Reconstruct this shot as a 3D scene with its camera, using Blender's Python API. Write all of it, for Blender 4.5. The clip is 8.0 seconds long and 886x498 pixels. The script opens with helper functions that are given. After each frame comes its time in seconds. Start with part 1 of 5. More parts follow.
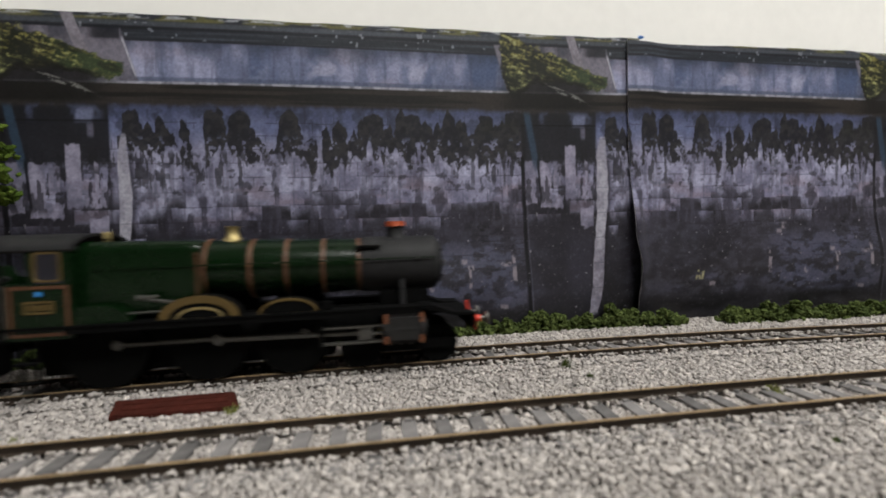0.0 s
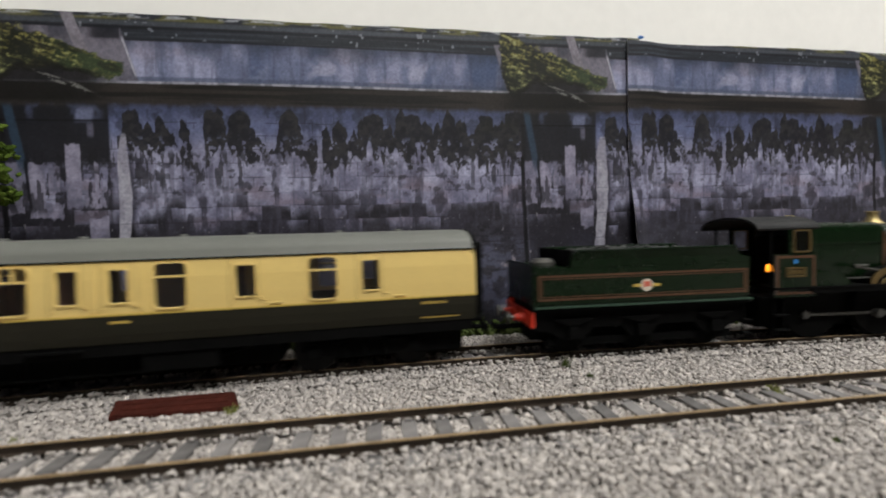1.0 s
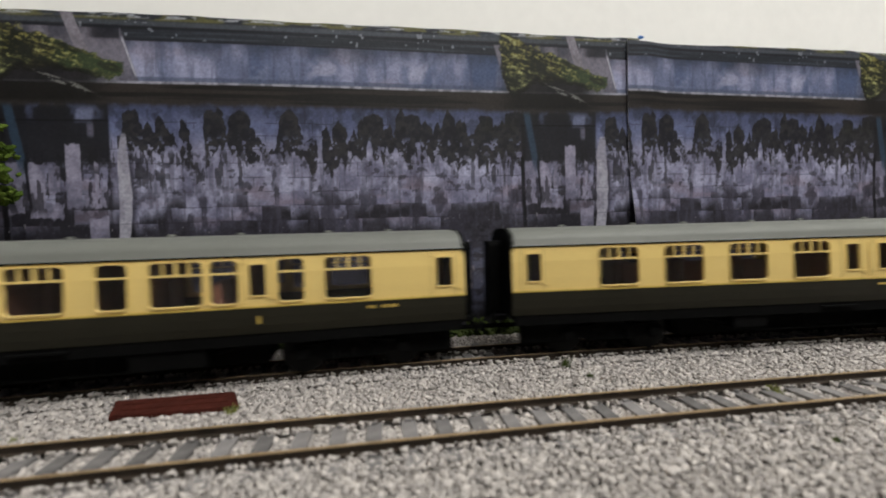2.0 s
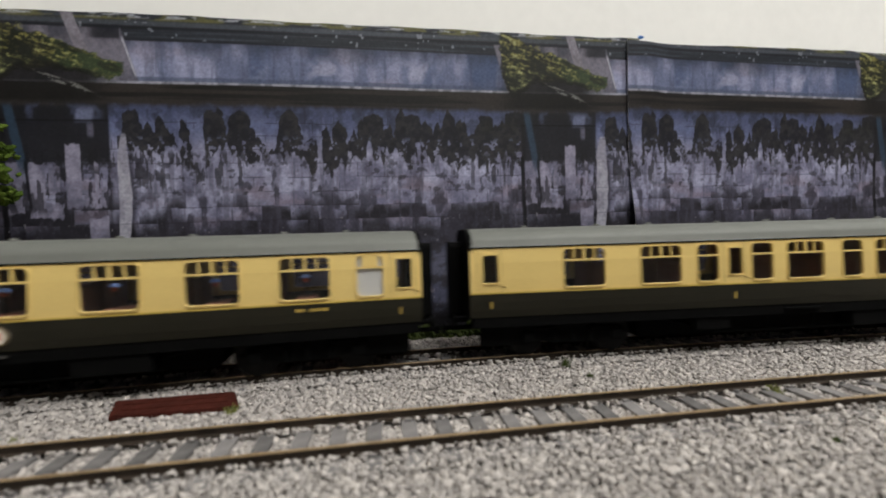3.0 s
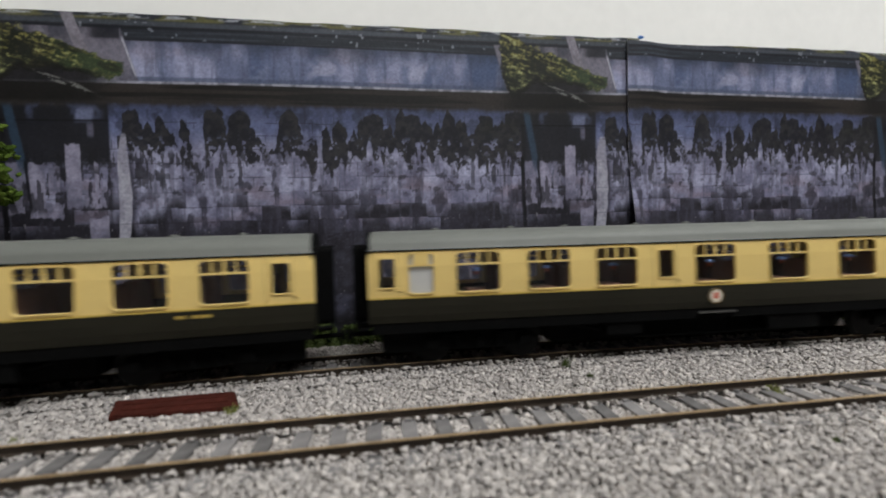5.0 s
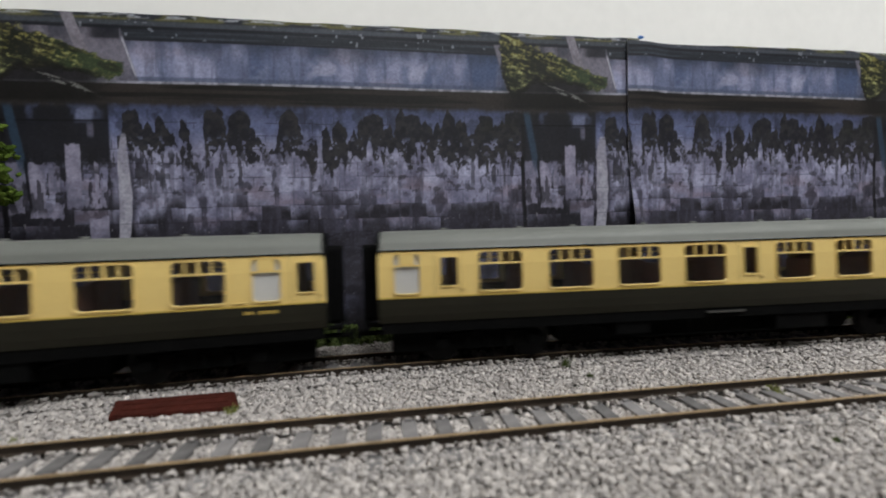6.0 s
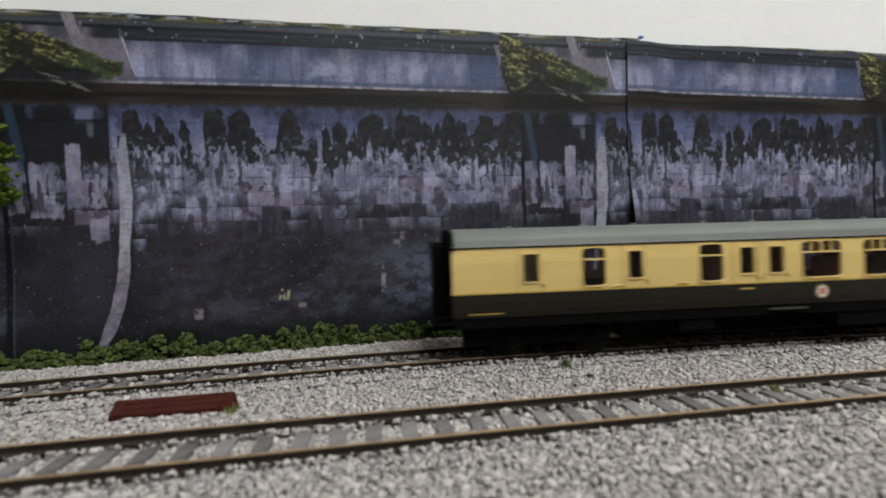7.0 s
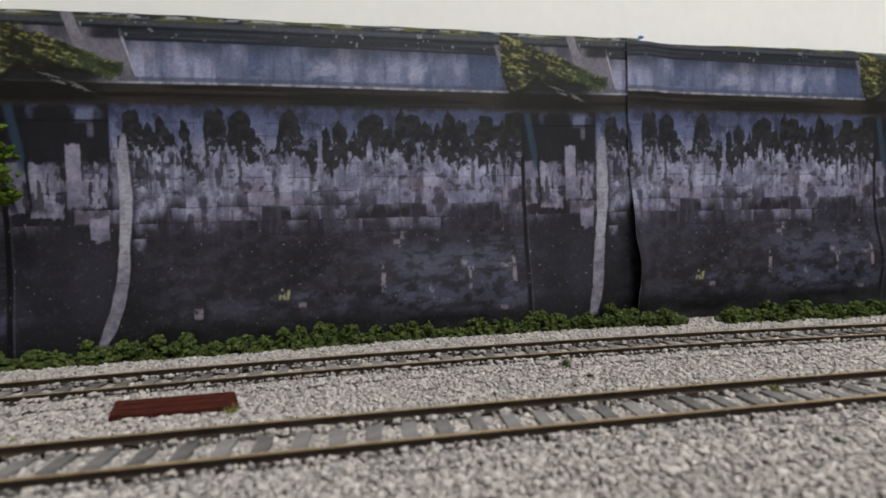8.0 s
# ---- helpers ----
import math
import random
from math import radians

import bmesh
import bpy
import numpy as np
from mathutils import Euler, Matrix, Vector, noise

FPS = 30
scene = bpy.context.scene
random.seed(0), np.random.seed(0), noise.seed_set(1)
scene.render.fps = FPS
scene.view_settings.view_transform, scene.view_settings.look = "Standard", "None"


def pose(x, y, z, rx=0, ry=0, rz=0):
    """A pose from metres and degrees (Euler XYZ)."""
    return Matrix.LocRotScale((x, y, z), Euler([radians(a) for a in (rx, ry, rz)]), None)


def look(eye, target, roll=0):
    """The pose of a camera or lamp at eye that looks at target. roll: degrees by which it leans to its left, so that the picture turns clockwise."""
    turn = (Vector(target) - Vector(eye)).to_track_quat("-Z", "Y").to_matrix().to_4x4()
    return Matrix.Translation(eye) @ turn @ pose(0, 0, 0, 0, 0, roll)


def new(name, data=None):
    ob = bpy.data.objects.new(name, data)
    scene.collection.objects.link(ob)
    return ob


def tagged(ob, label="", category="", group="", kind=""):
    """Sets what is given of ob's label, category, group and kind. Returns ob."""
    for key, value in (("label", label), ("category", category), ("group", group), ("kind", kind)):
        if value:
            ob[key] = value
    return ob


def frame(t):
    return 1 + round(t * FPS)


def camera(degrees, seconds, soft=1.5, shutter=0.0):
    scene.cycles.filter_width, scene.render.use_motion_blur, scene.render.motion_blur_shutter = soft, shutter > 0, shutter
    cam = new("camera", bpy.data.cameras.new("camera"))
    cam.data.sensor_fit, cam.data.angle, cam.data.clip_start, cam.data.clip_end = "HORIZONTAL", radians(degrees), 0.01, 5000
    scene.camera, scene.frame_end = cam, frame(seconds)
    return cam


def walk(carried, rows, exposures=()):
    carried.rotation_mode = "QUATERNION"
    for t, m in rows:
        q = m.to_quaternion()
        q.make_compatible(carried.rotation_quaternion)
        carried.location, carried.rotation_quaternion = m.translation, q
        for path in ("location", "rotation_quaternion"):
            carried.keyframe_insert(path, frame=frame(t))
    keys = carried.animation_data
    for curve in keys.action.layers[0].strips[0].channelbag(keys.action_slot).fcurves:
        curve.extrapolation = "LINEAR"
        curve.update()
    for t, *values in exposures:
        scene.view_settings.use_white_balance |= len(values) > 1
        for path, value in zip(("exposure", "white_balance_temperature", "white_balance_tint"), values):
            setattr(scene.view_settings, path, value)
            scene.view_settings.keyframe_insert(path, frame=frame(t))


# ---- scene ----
# Camera: standing still on the layout, close to the rails.  Lengths of the model are in millimetres (MM), the world is in metres.
MM = 0.001
cam = camera(92.855, 8.0, soft=1.8, shutter=0.22)
cam.data.dof.use_dof, cam.data.dof.focus_distance, cam.data.dof.aperture_fstop = True, 0.19, 10.5


def view_pose(height, yaw, pitch, roll):
    fwd = Vector((math.sin(yaw) * math.cos(pitch), math.cos(yaw) * math.cos(pitch), math.sin(pitch)))
    return look((0, 0, height), Vector((0, 0, height)) + fwd, math.degrees(roll))


EYE = view_pose(0.04726, 0.13169, -0.03878, -0.02721)
walk(cam, [(0.0, EYE), (8.0, EYE)], exposures=[(0.0, 0.12, 6550, 10), (1.5, 0.10, 6550, 10), (3.5, 0.04, 6550, 10), (4.5, 0.0, 6300, 10), (6.5, 0.0, 6250, 10), (7.5, 0.0, 6250, 10), (8.0, 0.0, 6400, 10)])

# ---- light: one long ceiling light of the room, and the light that white walls throw back
world = bpy.data.worlds.new("room_air")
scene.world = world
world.use_nodes = True
world.node_tree.nodes["Background"].inputs[0].default_value = (1.0, 0.97, 0.93, 1)
world.node_tree.nodes["Background"].inputs[1].default_value = 0.05
lamp_data = bpy.data.lights.new("ceiling_lamp", "AREA")
lamp_data.shape, lamp_data.size, lamp_data.size_y = "RECTANGLE", 1.3, 0.6
lamp_data.energy, lamp_data.color = 47.0, (0.985, 0.985, 0.955)
lamp = new("ceiling_lamp", lamp_data)
lamp.matrix_world = look((0.52, -0.46, 1.42), (0.12, 0.10, 0.0))


# ---- materials
def nodes_of(name):
    m = bpy.data.materials.new(name)
    m.use_nodes = True
    nt = m.node_tree
    return m, nt, nt.nodes["Principled BSDF"]


def mat(name, col, rough=0.5, metal=0.0, vary=0.15, scale=300.0, fine=2500.0, bump=0.1, spec=0.5, tint=None, per=None):
    """Painted or bare surface: broad stains, fine grain, a little relief.  per: 'island' or 'object' varies the pieces."""
    m, nt, b = nodes_of(name)
    L, N = nt.links.new, nt.nodes.new
    co = N("ShaderNodeTexCoord")
    n1, n2 = N("ShaderNodeTexNoise"), N("ShaderNodeTexNoise")
    n1.inputs["Scale"].default_value, n2.inputs["Scale"].default_value = scale, fine
    n1.inputs["Detail"].default_value, n2.inputs["Detail"].default_value = 5, 3
    L(co.outputs["Object"], n1.inputs["Vector"]), L(co.outputs["Object"], n2.inputs["Vector"])
    add = N("ShaderNodeMath")
    add.operation = "ADD"
    L(n1.outputs["Fac"], add.inputs[0]), L(n2.outputs["Fac"], add.inputs[1])
    mr = N("ShaderNodeMapRange")
    mr.inputs[1].default_value, mr.inputs[2].default_value = 0.6, 1.4
    L(add.outputs[0], mr.inputs[0])
    fac = mr.outputs[0]
    if per:
        pick = N("ShaderNodeObjectInfo").outputs["Random"] if per == "object" else N("ShaderNodeNewGeometry").outputs["Random Per Island"]
        mx = N("ShaderNodeMath")
        mx.operation = "MULTIPLY_ADD"
        L(fac, mx.inputs[0])
        mx.inputs[1].default_value = 0.4
        sc = N("ShaderNodeMath")
        sc.operation = "MULTIPLY"
        L(pick, sc.inputs[0])
        sc.inputs[1].default_value = 0.6
        L(sc.outputs[0], mx.inputs[2])
        fac = mx.outputs[0]
    ramp = N("ShaderNodeValToRGB")
    c = Vector(col)
    d = Vector(tint) if tint else c * (1 - 2 * vary)
    ramp.color_ramp.elements[0].color = (*d, 1)
    ramp.color_ramp.elements[1].color = (*(c * (1 + vary)), 1)
    L(fac, ramp.inputs[0])
    L(ramp.outputs[0], b.inputs["Base Color"])
    rr = N("ShaderNodeMapRange")
    rr.inputs[3].default_value, rr.inputs[4].default_value = min(1, rough + 0.1), max(0.02, rough - 0.08)
    L(n1.outputs["Fac"], rr.inputs[0])
    L(rr.outputs[0], b.inputs["Roughness"])
    b.inputs["Metallic"].default_value = metal
    b.inputs["Specular IOR Level"].default_value = spec
    if bump:
        bp = N("ShaderNodeBump")
        bp.inputs["Strength"].default_value, bp.inputs["Distance"].default_value = bump, 0.0004
        L(n2.outputs["Fac"], bp.inputs["Height"])
        L(bp.outputs[0], b.inputs["Normal"])
    return m


def glow(name, col, power):
    m, nt, b = nodes_of(name)
    b.inputs["Base Color"].default_value = (*col, 1)
    b.inputs["Emission Color"].default_value = (*col, 1)
    b.inputs["Emission Strength"].default_value = power
    return m


def glass(name, tint, rough=0.03):
    m, nt, b = nodes_of(name)
    b.inputs["Base Color"].default_value = (*tint, 1)
    b.inputs["Transmission Weight"].default_value = 1.0
    b.inputs["Roughness"].default_value = rough
    b.inputs["IOR"].default_value = 1.5
    return m


def printed(name):
    """Matt-coated paper that takes its colours from the print on it."""
    m, nt, b = nodes_of(name)
    L, N = nt.links.new, nt.nodes.new
    at = N("ShaderNodeAttribute")
    at.attribute_name = "ink"
    co, n = N("ShaderNodeTexCoord"), N("ShaderNodeTexNoise")
    n.inputs["Scale"].default_value, n.inputs["Detail"].default_value = 900, 4
    L(co.outputs["Object"], n.inputs["Vector"])
    mr = N("ShaderNodeMapRange")
    mr.inputs[3].default_value, mr.inputs[4].default_value = 0.75, 1.25
    L(n.outputs["Fac"], mr.inputs[0])
    mx = N("ShaderNodeMix")
    mx.data_type, mx.blend_type = "RGBA", "MULTIPLY"
    mx.inputs["Factor"].default_value = 1.0
    L(at.outputs["Color"], mx.inputs["A"]), L(mr.outputs[0], mx.inputs["B"])
    L(mx.outputs["Result"], b.inputs["Base Color"])
    b.inputs["Roughness"].default_value = 0.42
    b.inputs["Specular IOR Level"].default_value = 0.35
    return m


PLASTER = mat("white_wall_paint", (0.88, 0.87, 0.84), 0.85, vary=0.02, scale=6, fine=160, bump=0.25)
CEILING = mat("ceiling_paint", (0.78, 0.77, 0.75), 0.9, vary=0.03, scale=4, fine=200)
# for the unseen walls: grey chosen to weaken reflections on the train
ROOMWALL = mat("grey_wall_paint", (0.50, 0.49, 0.47), 0.85, vary=0.03, scale=5, fine=160, bump=0.2)
CARPET = mat("grey_carpet", (0.16, 0.15, 0.15), 0.95, vary=0.2, scale=5, fine=700, bump=0.6)
BOARD = mat("softwood_board", (0.36, 0.26, 0.16), 0.7, vary=0.2, scale=12, fine=220)
GRIT = mat("ballast_grit", (0.46, 0.425, 0.40), 0.9, vary=0.35, scale=500, fine=1500, bump=1.0)
STONE = mat("granite_ballast", (0.56, 0.515, 0.48), 0.95, vary=0.14, scale=700, fine=3000, bump=0.2, spec=0.2, tint=(0.25, 0.232, 0.225), per="island")
SLEEPER = mat("grey_sleeper_plastic", (0.19, 0.18, 0.178), 0.85, spec=0.2, vary=0.32, scale=250, fine=2500, per="object")
RAILSIDE = mat("tarnished_rail", (0.040, 0.029, 0.021), 0.75, 0.0, spec=0.2, vary=0.3, scale=220, fine=2600)
RAILTOP = mat("worn_rail_head", (0.44, 0.31, 0.17), 0.38, 0.5, vary=0.25, scale=90, fine=2400)
LEAF = mat("foam_foliage", (0.084, 0.106, 0.032), 0.98, vary=0.3, scale=350, fine=2600, bump=0.8, spec=0.1, tint=(0.014, 0.026, 0.007), per="island")
LEAF2 = mat("foam_foliage_bright", (0.085, 0.12, 0.02), 0.98, spec=0.1, vary=0.3, scale=300, fine=2600, bump=0.8, tint=(0.03, 0.06, 0.008), per="island")
TUFT = mat("dry_grass_fibre", (0.22, 0.24, 0.06), 0.9, vary=0.35, scale=500, fine=2500, per="island")
BARK = mat("dark_bark", (0.03, 0.024, 0.018), 0.95, vary=0.4, scale=220, fine=1800, bump=1.0)
OXIDE = mat("red_oxide_plank", (0.060, 0.014, 0.009), 0.8, spec=0.12, vary=0.3, scale=260, fine=1800, bump=0.5)
PUTTY = mat("blue_putty", (0.05, 0.22, 0.62), 0.7, vary=0.1)
PAPER_EDGE = mat("white_paper_edge", (0.62, 0.6, 0.6), 0.8, vary=0.05)
PRINT = printed("printed_wall_paper")
CREAM = mat("cream_coach_paint", (0.70, 0.515, 0.18), 0.42, vary=0.03, scale=60, fine=900, bump=0.03)
BROWN = mat("chocolate_coach_paint", (0.017, 0.0155, 0.0095), 0.5, spec=0.2, vary=0.08, scale=60, fine=900, bump=0.03)
ROOFGREY = mat("grey_coach_roof", (0.135, 0.14, 0.125), 0.6, vary=0.06, scale=50, fine=1200, bump=0.05)
BLACK = mat("matt_black_plastic", (0.0032, 0.0032, 0.0032), 0.75, spec=0.06, vary=0.2, scale=150, fine=1500)
SOOT = mat("smokebox_black", (0.015, 0.015, 0.016), 0.6, spec=0.2, vary=0.2, scale=150, fine=1500)
GREEN = mat("dark_green_engine_paint", (0.0024, 0.0105, 0.0026), 0.25, spec=0.17, vary=0.1, scale=80, fine=900, bump=0.03)
GREENLINE = mat("pale_green_edge", (0.022, 0.05, 0.032), 0.5, vary=0.05)
ORANGE = mat("orange_lining", (0.085, 0.032, 0.012), 0.5, vary=0.1)
BRASS = mat("brass", (0.42, 0.33, 0.15), 0.45, 0.8, vary=0.1)
BANDRED = mat("orange_cylinder_band", (0.22, 0.075, 0.03), 0.5, vary=0.1)
DULLBRASS = mat("dull_brass", (0.14, 0.092, 0.03), 0.45, 0.5, vary=0.12)
COPPER = mat("copper_cap", (0.36, 0.065, 0.02), 0.45, 0.4, vary=0.1)
STEEL = mat("rod_steel", (0.10, 0.097, 0.09), 0.4, 0.6, vary=0.15)
WHEELRIM = mat("wheel_tread", (0.008, 0.008, 0.008), 0.6, 0.0, spec=0.15, vary=0.15)
RED = mat("red_buffer_paint", (0.62, 0.035, 0.012), 0.45, vary=0.05)
WHITE = mat("white_window_film", (0.46, 0.455, 0.44), 0.6, vary=0.03)
SEAT = mat("brown_seat_plastic", (0.20, 0.085, 0.05), 0.6, vary=0.2)
TABLE = mat("pale_table_plastic", (0.30, 0.25, 0.2), 0.5)
LAMPBLUE = mat("blue_lamp_shade", (0.22, 0.33, 0.62), 0.4, vary=0.05)
CYLGREY = mat("worn_cylinder_black", (0.014, 0.0135, 0.0135), 0.6, vary=0.2, spec=0.3)
COAL = mat("crushed_coal", (0.012, 0.012, 0.013), 0.45, vary=0.3, scale=400, fine=2500, bump=0.8, per="island")
YELLOW = mat("yellow_lettering", (0.52, 0.36, 0.07), 0.5, vary=0.05)
BADGE_WHITE = mat("badge_white", (0.68, 0.6, 0.5), 0.5, vary=0.05)
BADGE_RED = mat("badge_red", (0.55, 0.10, 0.06), 0.5, vary=0.05)
BLUE = mat("blue_spot", (0.02, 0.20, 0.55), 0.5, vary=0.05)
PANE = glass("coach_glass", (0.82, 0.82, 0.86))
FIRE = glow("firebox_glow", (1.0, 0.30, 0.02), 3.0)


# ---- mesh helpers (millimetres)
def part(name, bm, material, parent=None, label="", smooth=False, at=None):
    me = bpy.data.meshes.new(name)
    bmesh.ops.scale(bm, vec=(MM, MM, MM), verts=bm.verts)
    bmesh.ops.recalc_face_normals(bm, faces=bm.faces)
    if smooth:
        for f in bm.faces:
            f.smooth = True
        for e in bm.edges:
            if len(e.link_faces) == 2 and e.calc_face_angle(0) > 0.7:
                e.smooth = False
    bm.to_mesh(me)
    bm.free()
    me.materials.append(material)
    ob = new(name, me)
    ob.parent = parent
    if at:
        ob.location = Vector(at) * MM
    if label:
        ob["label"] = label
    return ob


def thing(name, label, category, group="", kind="", at=(0, 0, 0)):
    ob = new(name)
    ob.empty_display_size = 0.01
    ob.location = Vector(at) * MM
    return tagged(ob, label, category, group, kind)


def box(bm, x0, x1, y0, y1, z0, z1, bevel=0.0):
    made = bmesh.ops.create_cube(bm, size=1)["verts"]
    for v in made:
        v.co = Vector((x0 + (v.co.x + 0.5) * (x1 - x0), y0 + (v.co.y + 0.5) * (y1 - y0), z0 + (v.co.z + 0.5) * (z1 - z0)))
    if bevel:
        edges = list({e for v in made for e in v.link_edges})
        bmesh.ops.bevel(bm, geom=edges, offset=bevel, segments=2, affect="EDGES", clamp_overlap=True)
    return bm


def rod(bm, a, b, r, r2=None, seg=16):
    a, b = Vector(a), Vector(b)
    m = Matrix.Translation((a + b) / 2) @ (b - a).to_track_quat("Z", "Y").to_matrix().to_4x4()
    bmesh.ops.create_cone(bm, cap_ends=True, segments=seg, radius1=r, radius2=r if r2 is None else r2, depth=(b - a).length, matrix=m)
    return bm


def lathe(bm, profile, axis="x", seg=32, at=(0, 0, 0)):
    """Turn a profile of (place along the axis, radius) round the axis."""
    rings = []
    for u, r in profile:
        ring = []
        for i in range(seg):
            a = 2 * math.pi * i / seg
            c, s = r * math.cos(a), r * math.sin(a)
            co = {"x": (u, c, s), "y": (c, u, s), "z": (c, s, u)}[axis]
            ring.append(bm.verts.new(Vector(co) + Vector(at)))
        rings.append(ring)
    for p, q in zip(rings, rings[1:]):
        for i in range(seg):
            bm.faces.new((p[i], p[(i + 1) % seg], q[(i + 1) % seg], q[i]))
    bm.faces.new(rings[0])
    bm.faces.new(rings[-1])
    return bm


def prism(bm, outline, y0, y1):
    """A solid from an outline of (x, z) pairs, between y0 and y1."""
    a = [bm.verts.new((x, y0, z)) for x, z in outline]
    b = [bm.verts.new((x, y1, z)) for x, z in outline]
    n = len(a)
    bm.faces.new(a)
    bm.faces.new(list(reversed(b)))
    for i in range(n):
        bm.faces.new((a[i], b[i], b[(i + 1) % n], a[(i + 1) % n]))
    return bm


def rounded(x0, x1, z0, z1, r, n=4):
    pts = []
    for cx, cz, a0 in ((x1 - r, z1 - r, 0), (x0 + r, z1 - r, 90), (x0 + r, z0 + r, 180), (x1 - r, z0 + r, 270)):
        for i in range(n + 1):
            a = math.radians(a0 + 90 * i / n)
            pts.append((cx + r * math.cos(a), cz + r * math.sin(a)))
    return pts


def ring(bm, outer, inner, y0, y1):
    """A flat frame between two outlines with the same count of points."""
    rows = [[bm.verts.new((x, y, z)) for x, z in o] for o, y in ((outer, y0), (inner, y0), (inner, y1), (outer, y1))]
    n = len(outer)
    for k in range(4):
        p, q = rows[k], rows[(k + 1) % 4]
        for i in range(n):
            bm.faces.new((p[i], p[(i + 1) % n], q[(i + 1) % n], q[i]))
    return bm


# ---- the line of the two tracks: gentle curves that straighten out on both sides
GRID = np.arange(-2600.0, 2601.0, 2.0)


def track_line(y0, a, b):
    away = np.clip((np.abs(GRID - 45) - 290) / 240, 0, 1)
    ease = away * away * (3 - 2 * away)
    slope = (b - 2 * a * GRID) * (1 - ease) + 0.045 * ease
    y = np.concatenate([[0], np.cumsum((slope[1:] + slope[:-1]) / 2 * 2.0)])
    y += y0 - np.interp(0, GRID, y)
    s = np.concatenate([[0], np.cumsum(np.hypot(2.0, np.diff(y)))])
    return y, s - np.interp(0, GRID, s), slope


BACK = track_line(161.055, 2.3194e-4, 0.031273)
FRONT = track_line(104.035, 9.0925e-5, 0.016323)


def on_track(line, s, off=0.0):
    y, arc, slope = line
    x = np.interp(s, arc, GRID)
    m = np.interp(x, GRID, slope)
    k = 1 / math.hypot(1, m)
    return Vector((x - m * k * off, np.interp(x, GRID, y) + k * off, 0)), math.degrees(math.atan(m))


def sheet_y(x):
    """The plane of the room's wall, on which the printed sheets stand."""
    return 205.5 + 0.045 * x


# ---- the room
def wall(name, a, b, z0, z1, thick, material=PLASTER):
    """An upright wall from a to b (mm in plan), its thickness behind it."""
    bm = bmesh.new()
    a, b = Vector((*a, 0)), Vector((*b, 0))
    side = Vector((-(b - a).y, (b - a).x, 0)).normalized() * thick
    low = [a, b, b + side, a + side]
    v = [bm.verts.new(p + Vector((0, 0, z))) for z in (z0, z1) for p in low]
    for f in ((0, 1, 2, 3), (4, 5, 6, 7), (0, 1, 5, 4), (1, 2, 6, 5), (2, 3, 7, 6), (3, 0, 4, 7)):
        bm.faces.new([v[i] for i in f])
    return tagged(part(name, bm, material), "plain matt white painted plaster wall" if material is PLASTER else "unseen grey wall that closes the room, darkened to weaken reflections", "wall", kind="structure")


FLOOR_Z, CEIL_Z = -950, 1450
NW, NE = (-2700, sheet_y(-2700) + 2), (2700, sheet_y(2700) + 2)
SW, SE = (-2700, -2600), (2700, -2600)
wall("wall_north", NW, NE, FLOOR_Z, CEIL_Z, 120)
# three unseen walls added to close the room; their grey holds back fill light
wall("wall_east", NE, SE, FLOOR_Z, CEIL_Z, 120, ROOMWALL)
wall("wall_south", SE, SW, FLOOR_Z, CEIL_Z, 120, ROOMWALL)
wall("wall_west", SW, NW, FLOOR_Z, CEIL_Z, 120, ROOMWALL)
tagged(part("floor", box(bmesh.new(), -2820, 2820, -2720, 460, FLOOR_Z - 60, FLOOR_Z), CARPET), "grey carpet floor under the layout", "floor", kind="structure")
tagged(part("ceiling", box(bmesh.new(), -2820, 2820, -2720, 460, CEIL_Z, CEIL_Z + 60), CEILING), "white painted room ceiling", "ceiling", kind="structure")

# baseboard that carries the layout, on legs
bench = thing("baseboard", "softwood baseboard table that carries the model railway", "table", at=(0, 0, FLOOR_Z))
bm = bmesh.new()
v = [bm.verts.new((x, y, z - FLOOR_Z)) for z in (-24, -6.2) for x, y in ((-2400, -420), (2400, -420), (2400, sheet_y(2400)), (-2400, sheet_y(-2400)))]
for f in ((0, 1, 2, 3), (4, 5, 6, 7), (0, 1, 5, 4), (1, 2, 6, 5), (2, 3, 7, 6), (3, 0, 4, 7)):
    bm.faces.new([v[i] for i in f])
part("top", bm, BOARD, bench)
for x in (-2300, -770, 770, 2300):
    for y in (-390, 40):
        part("leg", box(bmesh.new(), x - 22, x + 22, y - 22, y + 22, 0, -24.1 - FLOOR_Z, 2), BOARD, bench)


# ---- ballast: a gritty bed with a loose layer of stones where the camera is near
bm = bmesh.new()
v = [bm.verts.new((x, y, z)) for z in (-6.1, -3.75) for x, y in ((-2400, -400), (2400, -400), (2400, sheet_y(2400) - 1), (-2400, sheet_y(-2400) - 1))]
for f in ((0, 1, 2, 3), (4, 5, 6, 7), (0, 1, 5, 4), (1, 2, 6, 5), (2, 3, 7, 6), (3, 0, 4, 7)):
    bm.faces.new([v[i] for i in f])
tagged(part("ground", bm, GRIT), "pale grey granite ballast bed of the model railway", "ground", kind="structure")


